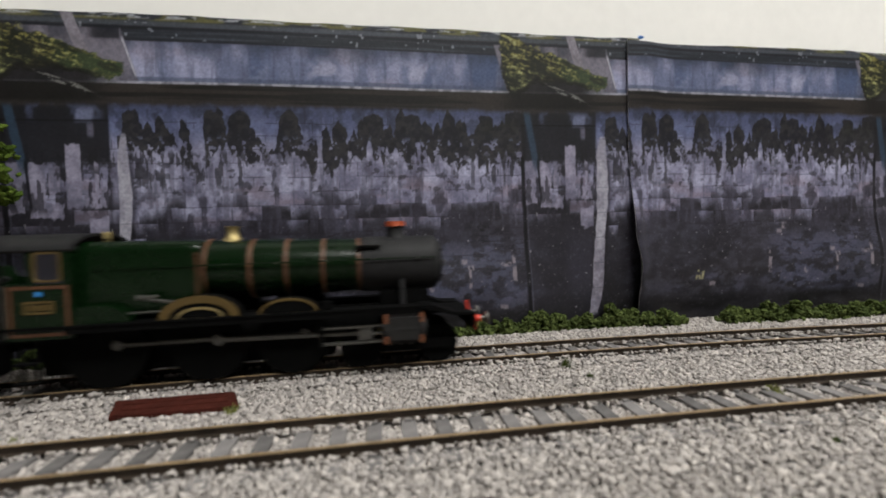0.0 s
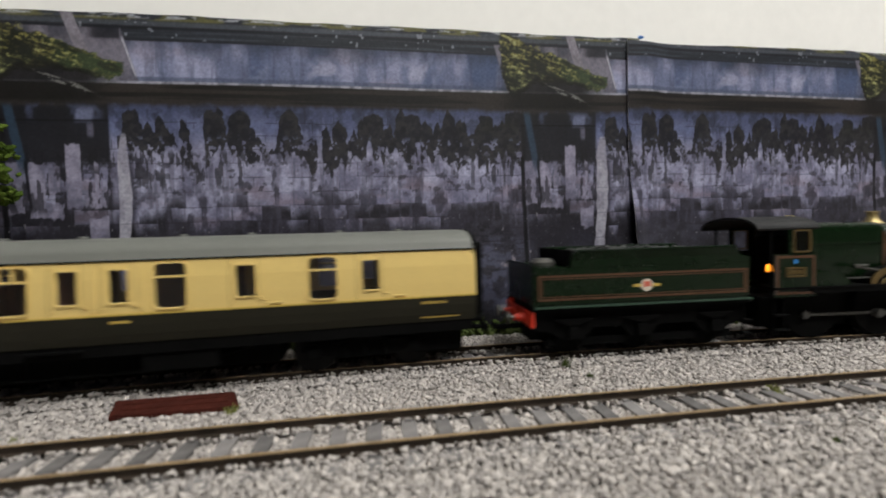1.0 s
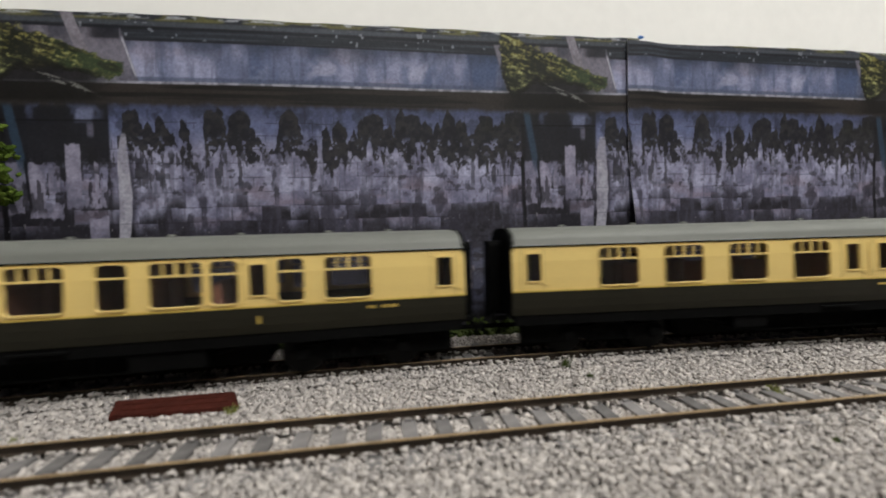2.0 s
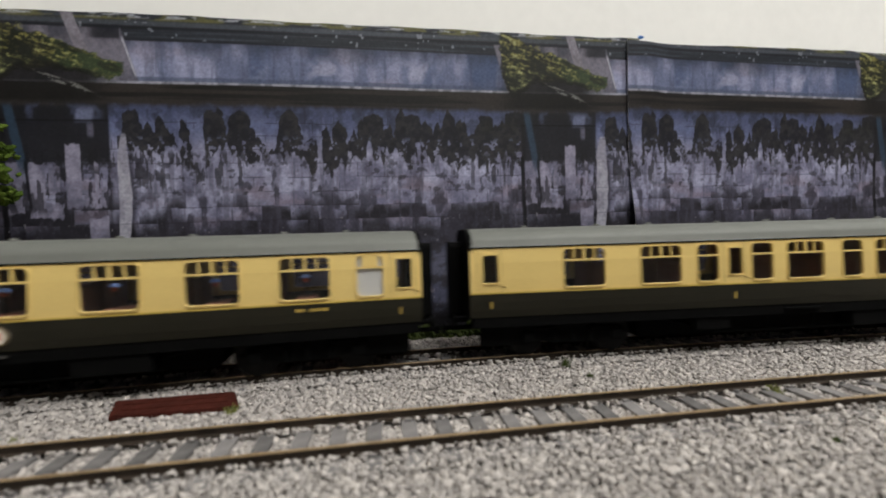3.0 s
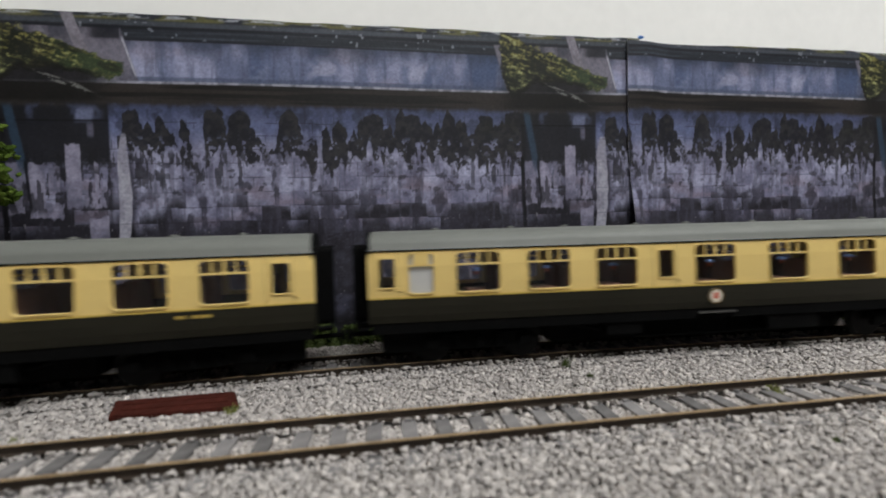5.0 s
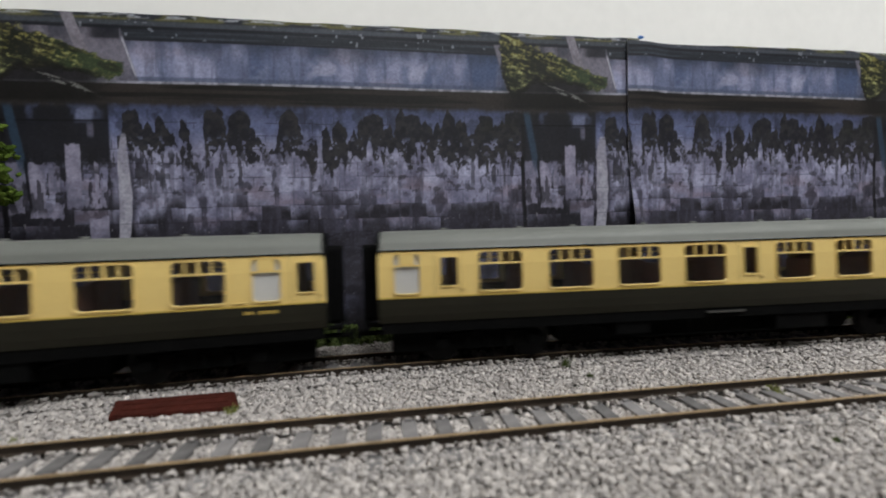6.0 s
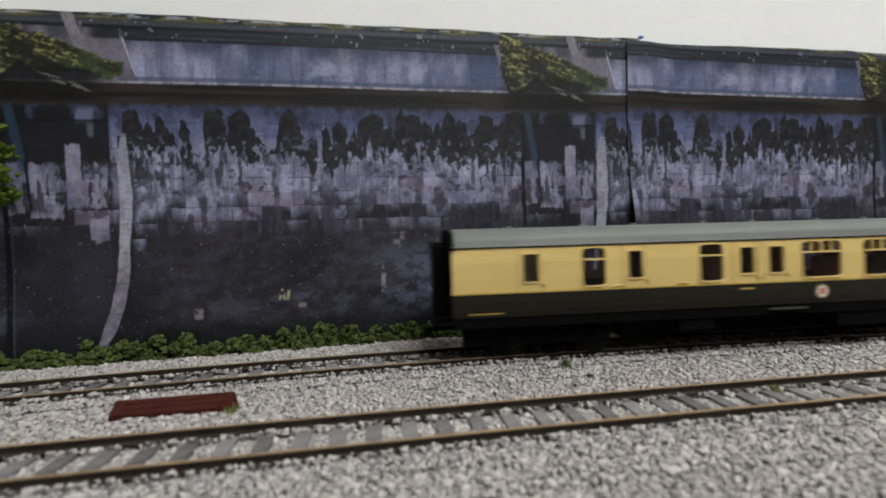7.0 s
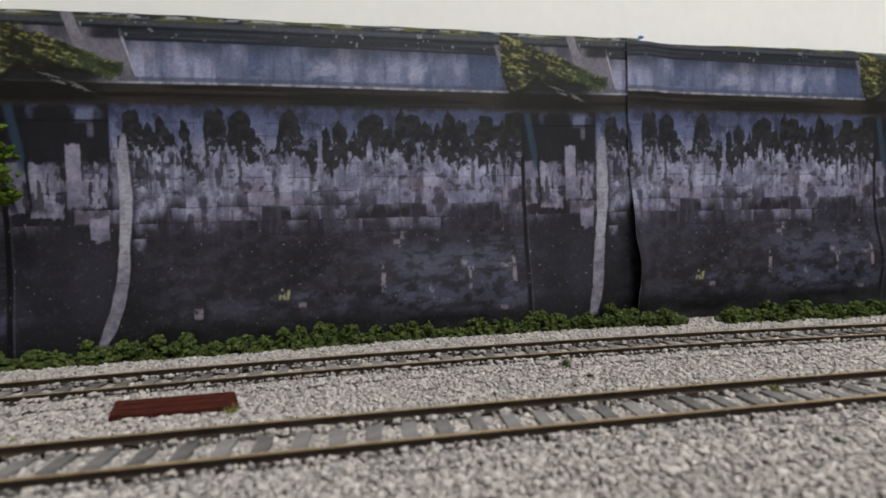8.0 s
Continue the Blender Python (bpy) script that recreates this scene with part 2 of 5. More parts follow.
def stones():
    """One loose layer of angular chips: each a jittered block of twelve triangles."""
    rng = np.random.default_rng(5)
    gap = 1.0
    gx, gy = np.meshgrid(np.arange(-215, 420, gap), np.arange(38, 214, gap))
    x, y = gx.ravel(), gy.ravel()
    x = x + rng.uniform(-0.55, 0.55, x.size)
    y = y + rng.uniform(-0.55, 0.55, y.size)
    keep = (x > -25 - y * 0.98) & (x < 40 + y * 1.75) & (y < 203 + 0.045 * x)
    x, y = x[keep], y[keep]
    size = rng.uniform(0.5, 0.95, x.size) + 0.75 * rng.uniform(0, 1, x.size) ** 6
    z = -3.75 + rng.uniform(0.0, 0.6, x.size)
    for line, extra in ((BACK, -0.15), (FRONT, -0.1)):
        off = y - np.interp(x, GRID, line[0])
        inside = np.abs(off) < 7.4
        rail = (np.abs(np.abs(off) - 8.25) < 1.15)
        z = np.where(inside, z - 0.1 + extra, z)
        z = np.where(rail, z - 0.35, z)
        size = np.where(rail, size * 0.6, size)
        beside = np.abs(np.abs(off) - 8.25)
        # chips lie lower on the sleepers' backs, so that they show through
        pitch = 8.9
        arc = np.interp(x, GRID, line[1])
        on_tie = (np.abs((arc + 2000.2) % pitch - pitch / 2) < 1.95) & (np.abs(off) < 8.0)
        bare = rng.uniform(0, 1, x.size) < (0.34 if line is FRONT else 0.16)
        z = np.where(on_tie & bare, z - 0.9, z)
        z = np.where((np.abs(off) > 9.6) & (np.abs(off) < 17), z + 0.5 + (0.3 if line is BACK else 0.1), z)
        z = np.where((np.abs(off) > 17) & (np.abs(off) < 28), z + 0.3, z)
        hug = (beside > 0.8) & (beside < 1.9) & ~(on_tie & bare & inside)
        outer = np.abs(off) > 8.25
        z = np.where(hug, np.where(outer, -1.95 if line is FRONT else -1.55, -2.35 if line is FRONT else -1.9) + rng.uniform(-0.2, 0.35, x.size), z)
    low = y < np.interp(x, GRID, FRONT[0]) - 16
    z = np.where(low, z + 0.2 + 0.5 * np.sin(x * 0.045) * np.sin(y * 0.07 + 1), z)
    # a second layer fills the gaps along the rails
    under = np.zeros(x.size, bool)
    for line in (BACK, FRONT):
        beside = np.abs(np.abs(y - np.interp(x, GRID, line[0])) - 8.25)
        under |= (beside > 0.6) & (beside < 3.4)
    x = np.concatenate([x, x[under] + rng.uniform(-0.5, 0.5, under.sum())])
    y = np.concatenate([y, y[under] + rng.uniform(-0.3, 0.3, under.sum())])
    z = np.concatenate([z, np.minimum(z[under] - 0.55, -2.5)])
    size = np.concatenate([size, size[under] * 1.15])
    n = x.size
    cube = np.array([(-1, -1, -1), (1, -1, -1), (1, 1, -1), (-1, 1, -1), (-1, -1, 1), (1, -1, 1), (1, 1, 1), (-1, 1, 1)], float) * 0.68
    c = cube[None] * rng.uniform(0.3, 1.3, (n, 8, 3)) * rng.uniform(0.55, 1.35, (n, 1, 3))
    q = rng.normal(size=(n, 4))
    q /= np.linalg.norm(q, axis=1)[:, None]
    w, a, b, d = q.T
    rot = np.stack([1 - 2 * (b * b + d * d), 2 * (a * b - w * d), 2 * (a * d + w * b), 2 * (a * b + w * d), 1 - 2 * (a * a + d * d), 2 * (b * d - w * a),
                    2 * (a * d - w * b), 2 * (b * d + w * a), 1 - 2 * (a * a + b * b)], 1).reshape(n, 3, 3)
    co = np.einsum("nij,nkj->nki", rot, c) * size[:, None, None]
    co[:, :, 2] *= 0.6
    co += np.stack([x, y, z], 1)[:, None]
    tri = np.array([(0, 2, 1), (0, 3, 2), (4, 5, 6), (4, 6, 7), (0, 1, 5), (0, 5, 4), (1, 2, 6), (1, 6, 5), (2, 3, 7), (2, 7, 6), (3, 0, 4), (3, 4, 7)])
    faces = (tri[None] + 8 * np.arange(n)[:, None, None]).reshape(-1, 3)
    me = bpy.data.meshes.new("ballast_stones")
    me.vertices.add(n * 8)
    me.vertices.foreach_set("co", (co * MM).ravel())
    me.loops.add(faces.size)
    me.loops.foreach_set("vertex_index", faces.ravel().astype(np.int32))
    me.polygons.add(len(faces))
    me.polygons.foreach_set("loop_start", np.arange(0, faces.size, 3, dtype=np.int32))
    me.update(calc_edges=True)
    me.validate()
    me.materials.append(STONE)
    return tagged(new("ballast_stones", me), "loose pale grey and pinkish granite ballast chips", "gravel", kind="stuff")


stones()


# ---- tracks
def rail(line, off, parent):
    """A flat-bottomed rail, swept along the line; its running head is a part of its own."""
    for name, prof, material in (("rail", ((-1.1, -2.5), (1.1, -2.5), (1.1, -2.15), (0.3, -1.85), (0.3, -0.8), (0.52, -0.62), (0.52, -0.12), (-0.52, -0.12), (-0.52, -0.62), (-0.3, -0.8), (-0.3, -1.85), (-1.1, -2.15)), RAILSIDE),
                                 ("rail_head", ((-0.5, -0.118), (0.5, -0.118), (0.47, -0.03), (0.3, 0.0), (-0.3, 0.0), (-0.47, -0.03)), RAILTOP)):
        bm, rows = bmesh.new(), []
        for s in list(np.arange(-2350, -400, 50)) + list(np.arange(-400, 560, 8)) + list(np.arange(560, 2351, 50)):
            row = []
            for u, z in prof:
                p, _ = on_track(line, s, off + u)
                row.append(bm.verts.new((p.x, p.y, z)))
            rows.append(row)
        n = len(prof)
        for p, q in zip(rows, rows[1:]):
            for i in range(n):
                bm.faces.new((p[i], p[(i + 1) % n], q[(i + 1) % n], q[i]))
        bm.faces.new(rows[0]), bm.faces.new(rows[-1])
        part(name, bm, material, parent)


def sleeper_mesh(bm, m=Matrix.Identity(4)):
    b2 = bmesh.new()
    box(b2, -1.95, 1.95, -15, 15, -4.3, -2.62, 0.18)
    for off in (-8.25, 8.25):
        for e in (-1, 1):
            box(b2, -0.85, 0.85, off + e * 1.55 - 0.55, off + e * 1.55 + 0.55, -2.7, -1.95, 0.1)
    tmp = bpy.data.meshes.new("tmp")
    b2.to_mesh(tmp)
    b2.free()
    tmp.transform(m)
    bm.from_mesh(tmp)
    bpy.data.meshes.remove(tmp)
    return bm


def track(name, line, label):
    t = thing(name, label, "railway track", group="tracks")
    for off in (-8.25, 8.25):
        rail(line, off, t)
    bm = bmesh.new()
    sleeper_mesh(bm)
    first = part("sleeper", bm, SLEEPER, t)
    rest, used = bmesh.new(), False
    for k in range(-258, 259):
        s = k * 8.9 + 4.25 - 8.9
        p, turn = on_track(line, s)
        m = Matrix.Translation(p) @ pose(0, 0, 0, 0, 0, turn + random.uniform(-0.6, 0.6))
        if -260 < p.x < 480:
            ob = first if not used else new("sleeper", first.data)
            used = True
            ob.parent = t
            ob.matrix_basis = Matrix.Translation(p * MM) @ m.to_3x3().to_4x4()
        else:
            box(rest, -1.95, 1.95, -15, 15, -4.3, -2.62)
            for vv in rest.verts[-8:]:
                vv.co = m @ vv.co
    part("sleepers", rest, SLEEPER, t)["kind"] = "stuff"
    return t


track("railway_track", BACK, "running line of tarnished rails on ballasted sleepers")
track("railway_track", FRONT, "empty siding of tarnished rails on grey sleepers")


# ---- the printed sheets: a photograph of a stained retaining wall, printed over and over
TILE = 225.5


def lattice(seed, nu, nv):
    return np.random.default_rng(seed).uniform(0, 1, (nv, nu))


def value_noise(u, v, seed, cell_u, cell_v):
    """Smooth noise that repeats with the tile along u.  u, v in mm."""
    nu = max(1, round(TILE / cell_u))
    g = lattice(seed, nu, 400)
    a, b = (u % TILE) / TILE * nu, v / cell_v + 100
    i, j = np.floor(a).astype(int), np.floor(b).astype(int)
    fa, fb = a - i, b - j
    fa, fb = fa * fa * (3 - 2 * fa), fb * fb * (3 - 2 * fb)
    i0, i1, j0, j1 = i % nu, (i + 1) % nu, j % 400, (j + 1) % 400
    return (g[j0, i0] * (1 - fa) + g[j0, i1] * fa) * (1 - fb) + (g[j1, i0] * (1 - fa) + g[j1, i1] * fa) * fb


def clouds(u, v, seed, cell_u, cell_v, octaves=4):
    t, amp, tot = 0, 1.0, 0
    for k in range(octaves):
        t = t + amp * value_noise(u, v, seed + k, cell_u / 2 ** k, cell_v / 2 ** k)
        tot += amp
        amp *= 0.55
    return t / tot


def step(a, b, x):
    t = np.clip((x - a) / (b - a), 0, 1)
    return t * t * (3 - 2 * t)


def band(x, a, b, soft):
    return step(a - soft, a + soft, x) * (1 - step(b - soft, b + soft, x))


# dark growths in one tile of the print: middle, half width and height of the tip, in mm
HEADS = ((2.6, 3.1, 106.4), (8.5, 2.0, 100.8), (13.7, 2.4, 104.0), (17.3, 2.2, 98.2), (23.7, 1.6, 102.0), (34.4, 3.3, 106.5), (38.2, 2.3, 108.2), (46.6, 3.6, 106.7), (50.1, 3.1, 98.6), (53.7, 2.4, 94.1),
         (59.8, 1.9, 88.6), (67.3, 3.9, 107.1), (71.5, 2.0, 100.5), (77.5, 3.5, 93.2), (84.0, 1.5, 100.7), (89.7, 2.5, 103.0), (95.7, 1.5, 97.9), (100.1, 2.4, 103.7), (105.4, 4.2, 105.8), (112.6, 2.9, 100.4),
         (118.0, 1.6, 110.2), (123.3, 4.6, 106.4), (130.3, 3.0, 102.7), (136.6, 2.5, 101.9), (142.1, 2.8, 109.3), (147.9, 2.8, 104.1), (160.5, 4.4, 106.7), (168.0, 2.6, 103.5), (175.8, 5.3, 108.7))
# foot of the growth along the tile, and clean spikes that cut into it: middle, tip, half width, foot
FEET = ((-3.5, 90.3), (4.0, 87.7), (7.8, 85.8), (17.2, 86.9), (25.1, 81.7), (28.3, 80.6), (34.2, 82.7), (40.3, 90.2), (47.3, 88.6), (52.3, 81.6), (58.6, 83.7), (64.1, 85.0), (71.5, 86.9), (75.8, 81.5),
        (85.0, 77.8), (92.1, 82.0), (100.8, 84.7), (107.8, 82.5), (116.0, 87.6), (122.5, 79.7), (130.3, 82.4), (142.8, 81.3), (160.0, 82.4), (179.1, 82.0))
SPIKES = ((80.6, 95.5, 1.1, 77.0), (103.1, 92.7, 1.4, 78.2), (126.7, 91.7, 0.8, 78.0), (29.4, 107.5, 1.9, 78.6), (155.2, 85.9, 1.1, 77.9), (162.3, 82.6, 0.6, 75.1), (167.1, 85.9, 0.8, 75.0), (170.6, 87.7, 0.8, 72.2), (7.9, 87.4, 0.8, 78.7))
# pale blocks in the recess: left, right, foot, head
RECESS = ((180.6, 186.6, 60.5, 82.0), (188.4, 194.4, 64.0, 82.0), (195.6, 199.8, 69.0, 80.6), (202.2, 208.0, 62.5, 90.2), (213.0, 214.6, 67.0, 82.5), (208.6, 217.6, 62.5, 68.5), (188.8, 201.0, 58.8, 65.0), (210.4, 217.6, 48.0, 58.0))


def rgb(r, g, b):
    c = np.array([r, g, b]) / 255.0
    return np.where(c < 0.04045, c / 12.92, ((c + 0.055) / 1.055) ** 2.4)


def over(base, col, f):
    return base + (np.asarray(col) - base) * np.clip(f, 0, 1)[..., None]


def growth(u, v):
    """1 where the black growth covers the stone: under a skyline of heads, above a ragged foot, but for the clean spikes."""
    ut = (u + 8) % TILE - 8
    wob = 1.1 * (value_noise(u, v, 271, 1.4, 2.4) - 0.5) + 1.9 * (value_noise(u, v, 272, 3.6, 6.0) - 0.5)
    d0 = ut + wob
    sky = np.full(v.shape, -50.0)
    for mid, half, tip in HEADS:
        d = np.abs(d0 - mid) / half
        sky = np.maximum(sky, tip - np.where(half < 3.0, 4.5 * d ** 1.3, 2.6 * d ** 2.2) - 14.0 * np.maximum(d - 0.9, 0))
    sky = sky + 1.4 * (value_noise(u, v * 0, 273, 0.9, 5) - 0.5)
    foot = np.interp(ut, [p[0] for p in FEET], [p[1] for p in FEET])
    jag = 7.5 * (value_noise(u, v * 0, 73, 1.5, 5) - 0.5) + 5.5 * (value_noise(u, v * 0, 74, 4.0, 5) - 0.5)
    foot = foot + jag - 0.8 + 2.5 * (value_noise(u, v, 75, 1.2, 3.0) - 0.5)
    belt = band(ut, 131, 180, 1.0) * 96.5 + band(ut, 100, 131, 1.0) * 94.5 + band(ut, 83, 100, 1) * 91.0 + band(ut, -4, 20, 1) * 95.5 + band(ut, 40, 58, 1) * 90.0
    sky = np.maximum(sky, belt + 3.0 * (value_noise(u, v * 0, 76, 2.0, 5) - 0.5))
    dark = step(-0.35, 0.35, sky - v) * step(-0.45, 0.45, v - foot) * band(ut, -6, 181, 1.0)
    for mid, tip, half, low in SPIKES:
        wide = half * np.clip((tip - v) / 5.0, 0, 1) ** 0.6
        dark = dark * (1 - step(-0.3, 0.3, wide - np.abs(d0 - 0.4 * wob - mid)) * step(-0.5, 0.5, tip - v))
    # loose flecks of clean stone inside it, drips and dabs of growth below it
    holes = step(0.62, 0.67, clouds(u, v, 87, 2.0, 2.6, 3)) * band(v, 79, 93, 2.5)
    drips = step(0.57, 0.61, clouds(u, v, 81, 2.0, 8.5, 3)) * band(v, 70, 87, 2.5) * (0.45 + 0.55 * (1 - band(ut, 60, 150, 12)))
    dabs = step(0.64, 0.68, clouds(u, v, 83, 3.2, 3.0, 3)) * band(v, 66, 86, 2.0)
    return np.clip(np.maximum(np.maximum(dark * (1 - 0.75 * holes), 0.85 * drips), 0.7 * dabs), 0, 1)


def ink(u, v):
    """Colour of the print at u mm along and v mm up: coping, frieze, dark moulding, streaked stone, black foot."""
    shape = u.shape
    ut = u % TILE
    fine = clouds(u, v, 11, 2.2, 2.2, 3)
    big = clouds(u, v, 21, 26, 18, 4)
    up = clouds(u, v, 31, 3.4, 42, 4)
    grain = clouds(u, v, 43, 5.5, 3.2, 4)
    mid_bay = band(ut, 30, 186, 20)
    c = np.zeros((*shape, 3)) + rgb(47, 45, 50)
    # stone courses, with joints that wander a little
    vj = v + 0.5 * (value_noise(u, v, 161, 9, 6) - 0.5)
    row = np.floor((vj - 3.7) / 6.45).astype(int)
    shift_row = lattice(163, 1, 60)[row % 60, 0] * 17
    col = np.floor(((ut + shift_row) % TILE) / 12.53).astype(int)
    tone = lattice(162, 19, 60)[row % 60, col % 19]
    bed = np.abs((vj - 3.7) % 6.45 - 0.16)
    butt = (ut + shift_row) % 12.53
    # black foot, lighter in bluish drifts and a painted sheen, darker in patches and towards the ground
    drift = step(0.40, 0.70, clouds(u, v, 41, 46, 14, 4)) * band(v, 12, 46, 8)
    c = over(c, rgb(92, 91, 108), drift * (0.12 + 0.88 * mid_bay))
    # bluish sheen of the bent paper, put into the ink colour
    c = over(c, rgb(88, 90, 112), 0.70 * band(ut, 112, 174, 14) * band(v, 13, 42, 8) * step(0.3, 0.6, grain))
    c = over(c, rgb(24, 22, 24), step(0.50, 0.75, big) * 0.6)
    c = over(c, rgb(78, 75, 86), step(0.45, 0.74, grain) * 0.45 * step(6, 20, v) * (0.3 + 0.7 * mid_bay))
    c = over(c, rgb(24, 22, 25), step(0.53, 0.40, grain) * 0.5)
    c = over(c, rgb(22, 21, 22), band(v, -5, 9.5, 3) * (0.45 + 0.55 * step(0.35, 0.6, clouds(u, v, 47, 14, 4, 3))))
    c = over(c, over(np.zeros((*shape, 3)) + rgb(66, 63, 72), rgb(38, 36, 41), tone), 0.30 * band(v, 22, 60, 5))
    crack = step(0.035, 0.012, np.abs(clouds(u, v, 49, 12, 2.6, 3) - 0.5)) * step(0.55, 0.7, clouds(u, v, 48, 16, 8, 2)) * step(58, 48, v)
    c = over(c, rgb(17, 15, 17), crack * 0.75)
    c = c * (1 - 0.28 * (1 - band(ut, 8, 190, 18)))[..., None]
    # pale streaked stone, pinkish below and bluish towards the top, that ends block by block
    edge_low = 60.5 + 13 * (clouds(u, v * 0.3, 51, 15, 60, 3) - 0.5) + 5 * (up - 0.5) + 17 * (tone - 0.5) - 7 * band(ut, 0, 16, 4)
    stone = step(edge_low - 4.5, edge_low + 4.5, v)
    pale = over(np.zeros((*shape, 3)) + rgb(120, 117, 138), rgb(186, 184, 206), clouds(u, v, 55, 6, 9, 4) * 1.7 - 0.55 + 0.5 * (tone - 0.3))
    pale = over(pale, rgb(140, 120, 128), step(0.50, 0.75, clouds(u, v, 58, 18, 6, 2)) * band(v, 54, 74, 4) * 0.55)
    pale = over(pale, rgb(96, 104, 136), step(84, 99, v) * 0.85)
    pale = over(pale, rgb(62, 68, 94), step(98, 107, v + 5 * (big - 0.5)) * 0.75)
    pale = over(pale, rgb(60, 64, 88), step(0.55, 0.70, clouds(u, v, 59, 5, 24, 3)) * band(v, 88, 108, 5) * 0.5)
    c = over(c, pale, stone * (0.84 + 0.4 * (fine - 0.45)))
    smear = step(0.50, 0.62, clouds(u, v, 61, 6, 9, 4)) * band(v, 46, 69, 5)
    c = over(c, rgb(54, 51, 60), smear * 0.85)
    streak = step(0.56, 0.68, clouds(u, v, 63, 2.2, 26, 3)) * band(v, 50, 84, 6)
    c = over(c, rgb(78, 74, 86), streak * 0.5)
    stains = step(0.50, 0.64, clouds(u, v, 65, 6, 9, 4)) * band(v, 96, 111, 3)
    c = over(c, rgb(42, 43, 54), stains * 0.6)
    joints = np.maximum(step(0.30, 0.12, bed), step(0.28, 0.10, np.abs(butt - 0.2))) * step(0.38, 0.62, clouds(u, v, 91, 9, 5, 2))
    c = over(c, rgb(38, 35, 41), joints * 0.7 * band(v, 24, 106, 3))
    c = over(c, over(np.zeros((*shape, 3)) + rgb(29, 28, 31), rgb(47, 45, 44), step(0.35, 0.7, fine)), growth(u, v) * 0.97)
    c = over(c, rgb(42, 42, 30), band(ut, 150, 180, 6) * band(v, 84, 104, 4) * step(0.4, 0.65, big) * 0.5)
    # recess beside the pilaster: dim faces above a black line, ragged blocks below
    rec = band(ut, 179.0, 219.5, 0.7) * band(v, -5, 118, 1.5)
    c = over(c, rgb(30, 29, 31), rec * step(78, 83, v + 5 * (fine - 0.5)) * 0.97)
    c = over(c, rgb(70, 74, 94), rec * band(ut, 188, 217, 2) * band(v, 102, 109, 2.2) * step(0.42, 0.62, clouds(u, v, 93, 6, 7, 3)) * 0.7)
    c = over(c, rgb(112, 116, 140), band(ut - 0.2 * (v - 104), 207, 213.5, 1.0) * band(v, 101, 107, 1.5) * 0.8)
    c = over(c, rgb(104, 101, 116), band(ut, 211.0, 213.4, 0.6) * band(v, 94, 100, 1.5) * 0.7)
    c = over(c, rgb(17, 15, 17), band(v, 100.9, 101.8, 0.3) * rec * 0.95)
    c = over(c, rgb(38, 36, 41), rec * step(66, 58, v) * 0.55)
    for a, b, low, high in RECESS:
        rag = 1.3 * (fine - 0.5)
        here = band(ut + 0.5 * rag, a, b, 0.3) * band(v + 2.4 * rag + 1.2 * (value_noise(u, v * 0, 96, 1.4, 5) - 0.5), low, high, 0.5)
        c = over(c, over(np.zeros((*shape, 3)) + rgb(108, 104, 120), rgb(152, 146, 162), step(0.3, 0.7, clouds(u, v, 98, 5, 8, 3))), rec * here * 0.93)
    pits = step(0.55, 0.60, clouds(u, v, 97, 2.4, 6.5, 3)) * band(v, 60, 80, 3) * (1 - band(ut, 202.2, 208, 0.4))
    c = over(c, rgb(34, 32, 36), rec * pits * 0.8)
    c = over(c, rgb(56, 54, 64), rec * band(ut, 203, 219, 4) * band(v, 16, 46, 8) * 0.55)
    c = over(c, rgb(15, 14, 16), band(ut - 0.02 * (80 - v), 178.2, 180.3, 0.35) * (v < 84) * 0.85)
    c = over(c, rgb(96, 93, 104), band(ut - 0.02 * (80 - v), 180.6, 181.1, 0.25) * (v < 62) * 0.45)
    c = over(c, rgb(50, 66, 82), band(ut - 0.16 * (110 - v), 180.0, 183.4, 0.6) * band(v, 78, 110, 4) * 0.8)
    c = over(c, rgb(18, 17, 19), band(ut - 0.07 * (82 - v), 186.9, 188.1, 0.4) * band(v, 62, 83, 1.5) * 0.9)
    # the pilaster, that leans in towards its foot
    left = np.interp(v, (5, 11, 18, 30, 43, 55, 67, 79, 88, 96), (-12.6, -10.8, -8.3, -6.3, -4.8, -3.8, -3.6, -3.6, -3.2, -1.1))
    right = np.interp(v, (5, 11, 18, 30, 43, 55, 67, 79, 88, 96), (-8.6, -5.4, -3.5, -1.1, -0.5, 0.8, 1.6, 0.9, 0.5, -0.3))
    bowed = np.where(np.abs(u) < 60, 0.0, 1.0)
    left, right = left - bowed * (2.2 - 0.11 * np.maximum(30 - v, 0)), right - bowed * (1.0 - 0.09 * np.maximum(30 - v, 0))
    pu = (u + 20) % TILE - 20
    wob = 0.7 * (value_noise(u, v, 99, 3, 4) - 0.5)
    p = step(-0.25, 0.25, pu - left + wob) * step(-0.25, 0.25, right - pu + wob) * band(v, 4 + 2 * (fine - 0.5), 95, 0.8)
    post = over(np.zeros((*shape, 3)) + rgb(168, 164, 172), rgb(110, 104, 114), step(50, 30, v) * 0.75 + (fine - 0.5) * 1.0)
    post = over(post, rgb(120, 116, 128), step(0.5, 0.62, clouds(u, v, 100, 4, 10, 3)) * 0.5)
    c = over(c, rgb(20, 18, 21), step(-0.6, 0.6, pu - right) * step(2.6, 0.6, pu - right) * band(v, 3, 92, 3) * 0.65)
    c = over(c, rgb(24, 22, 26), step(-0.6, 0.6, left - pu) * step(2.2, 0.4, left - pu) * band(v, 8, 60, 3) * 0.5)
    c = over(c, post, p * 0.95)
    c = over(c, rgb(24, 22, 25), step(0.30, 0.12, np.abs((v - 3.7) % 12.9 - 0.16)) * p * 0.45)
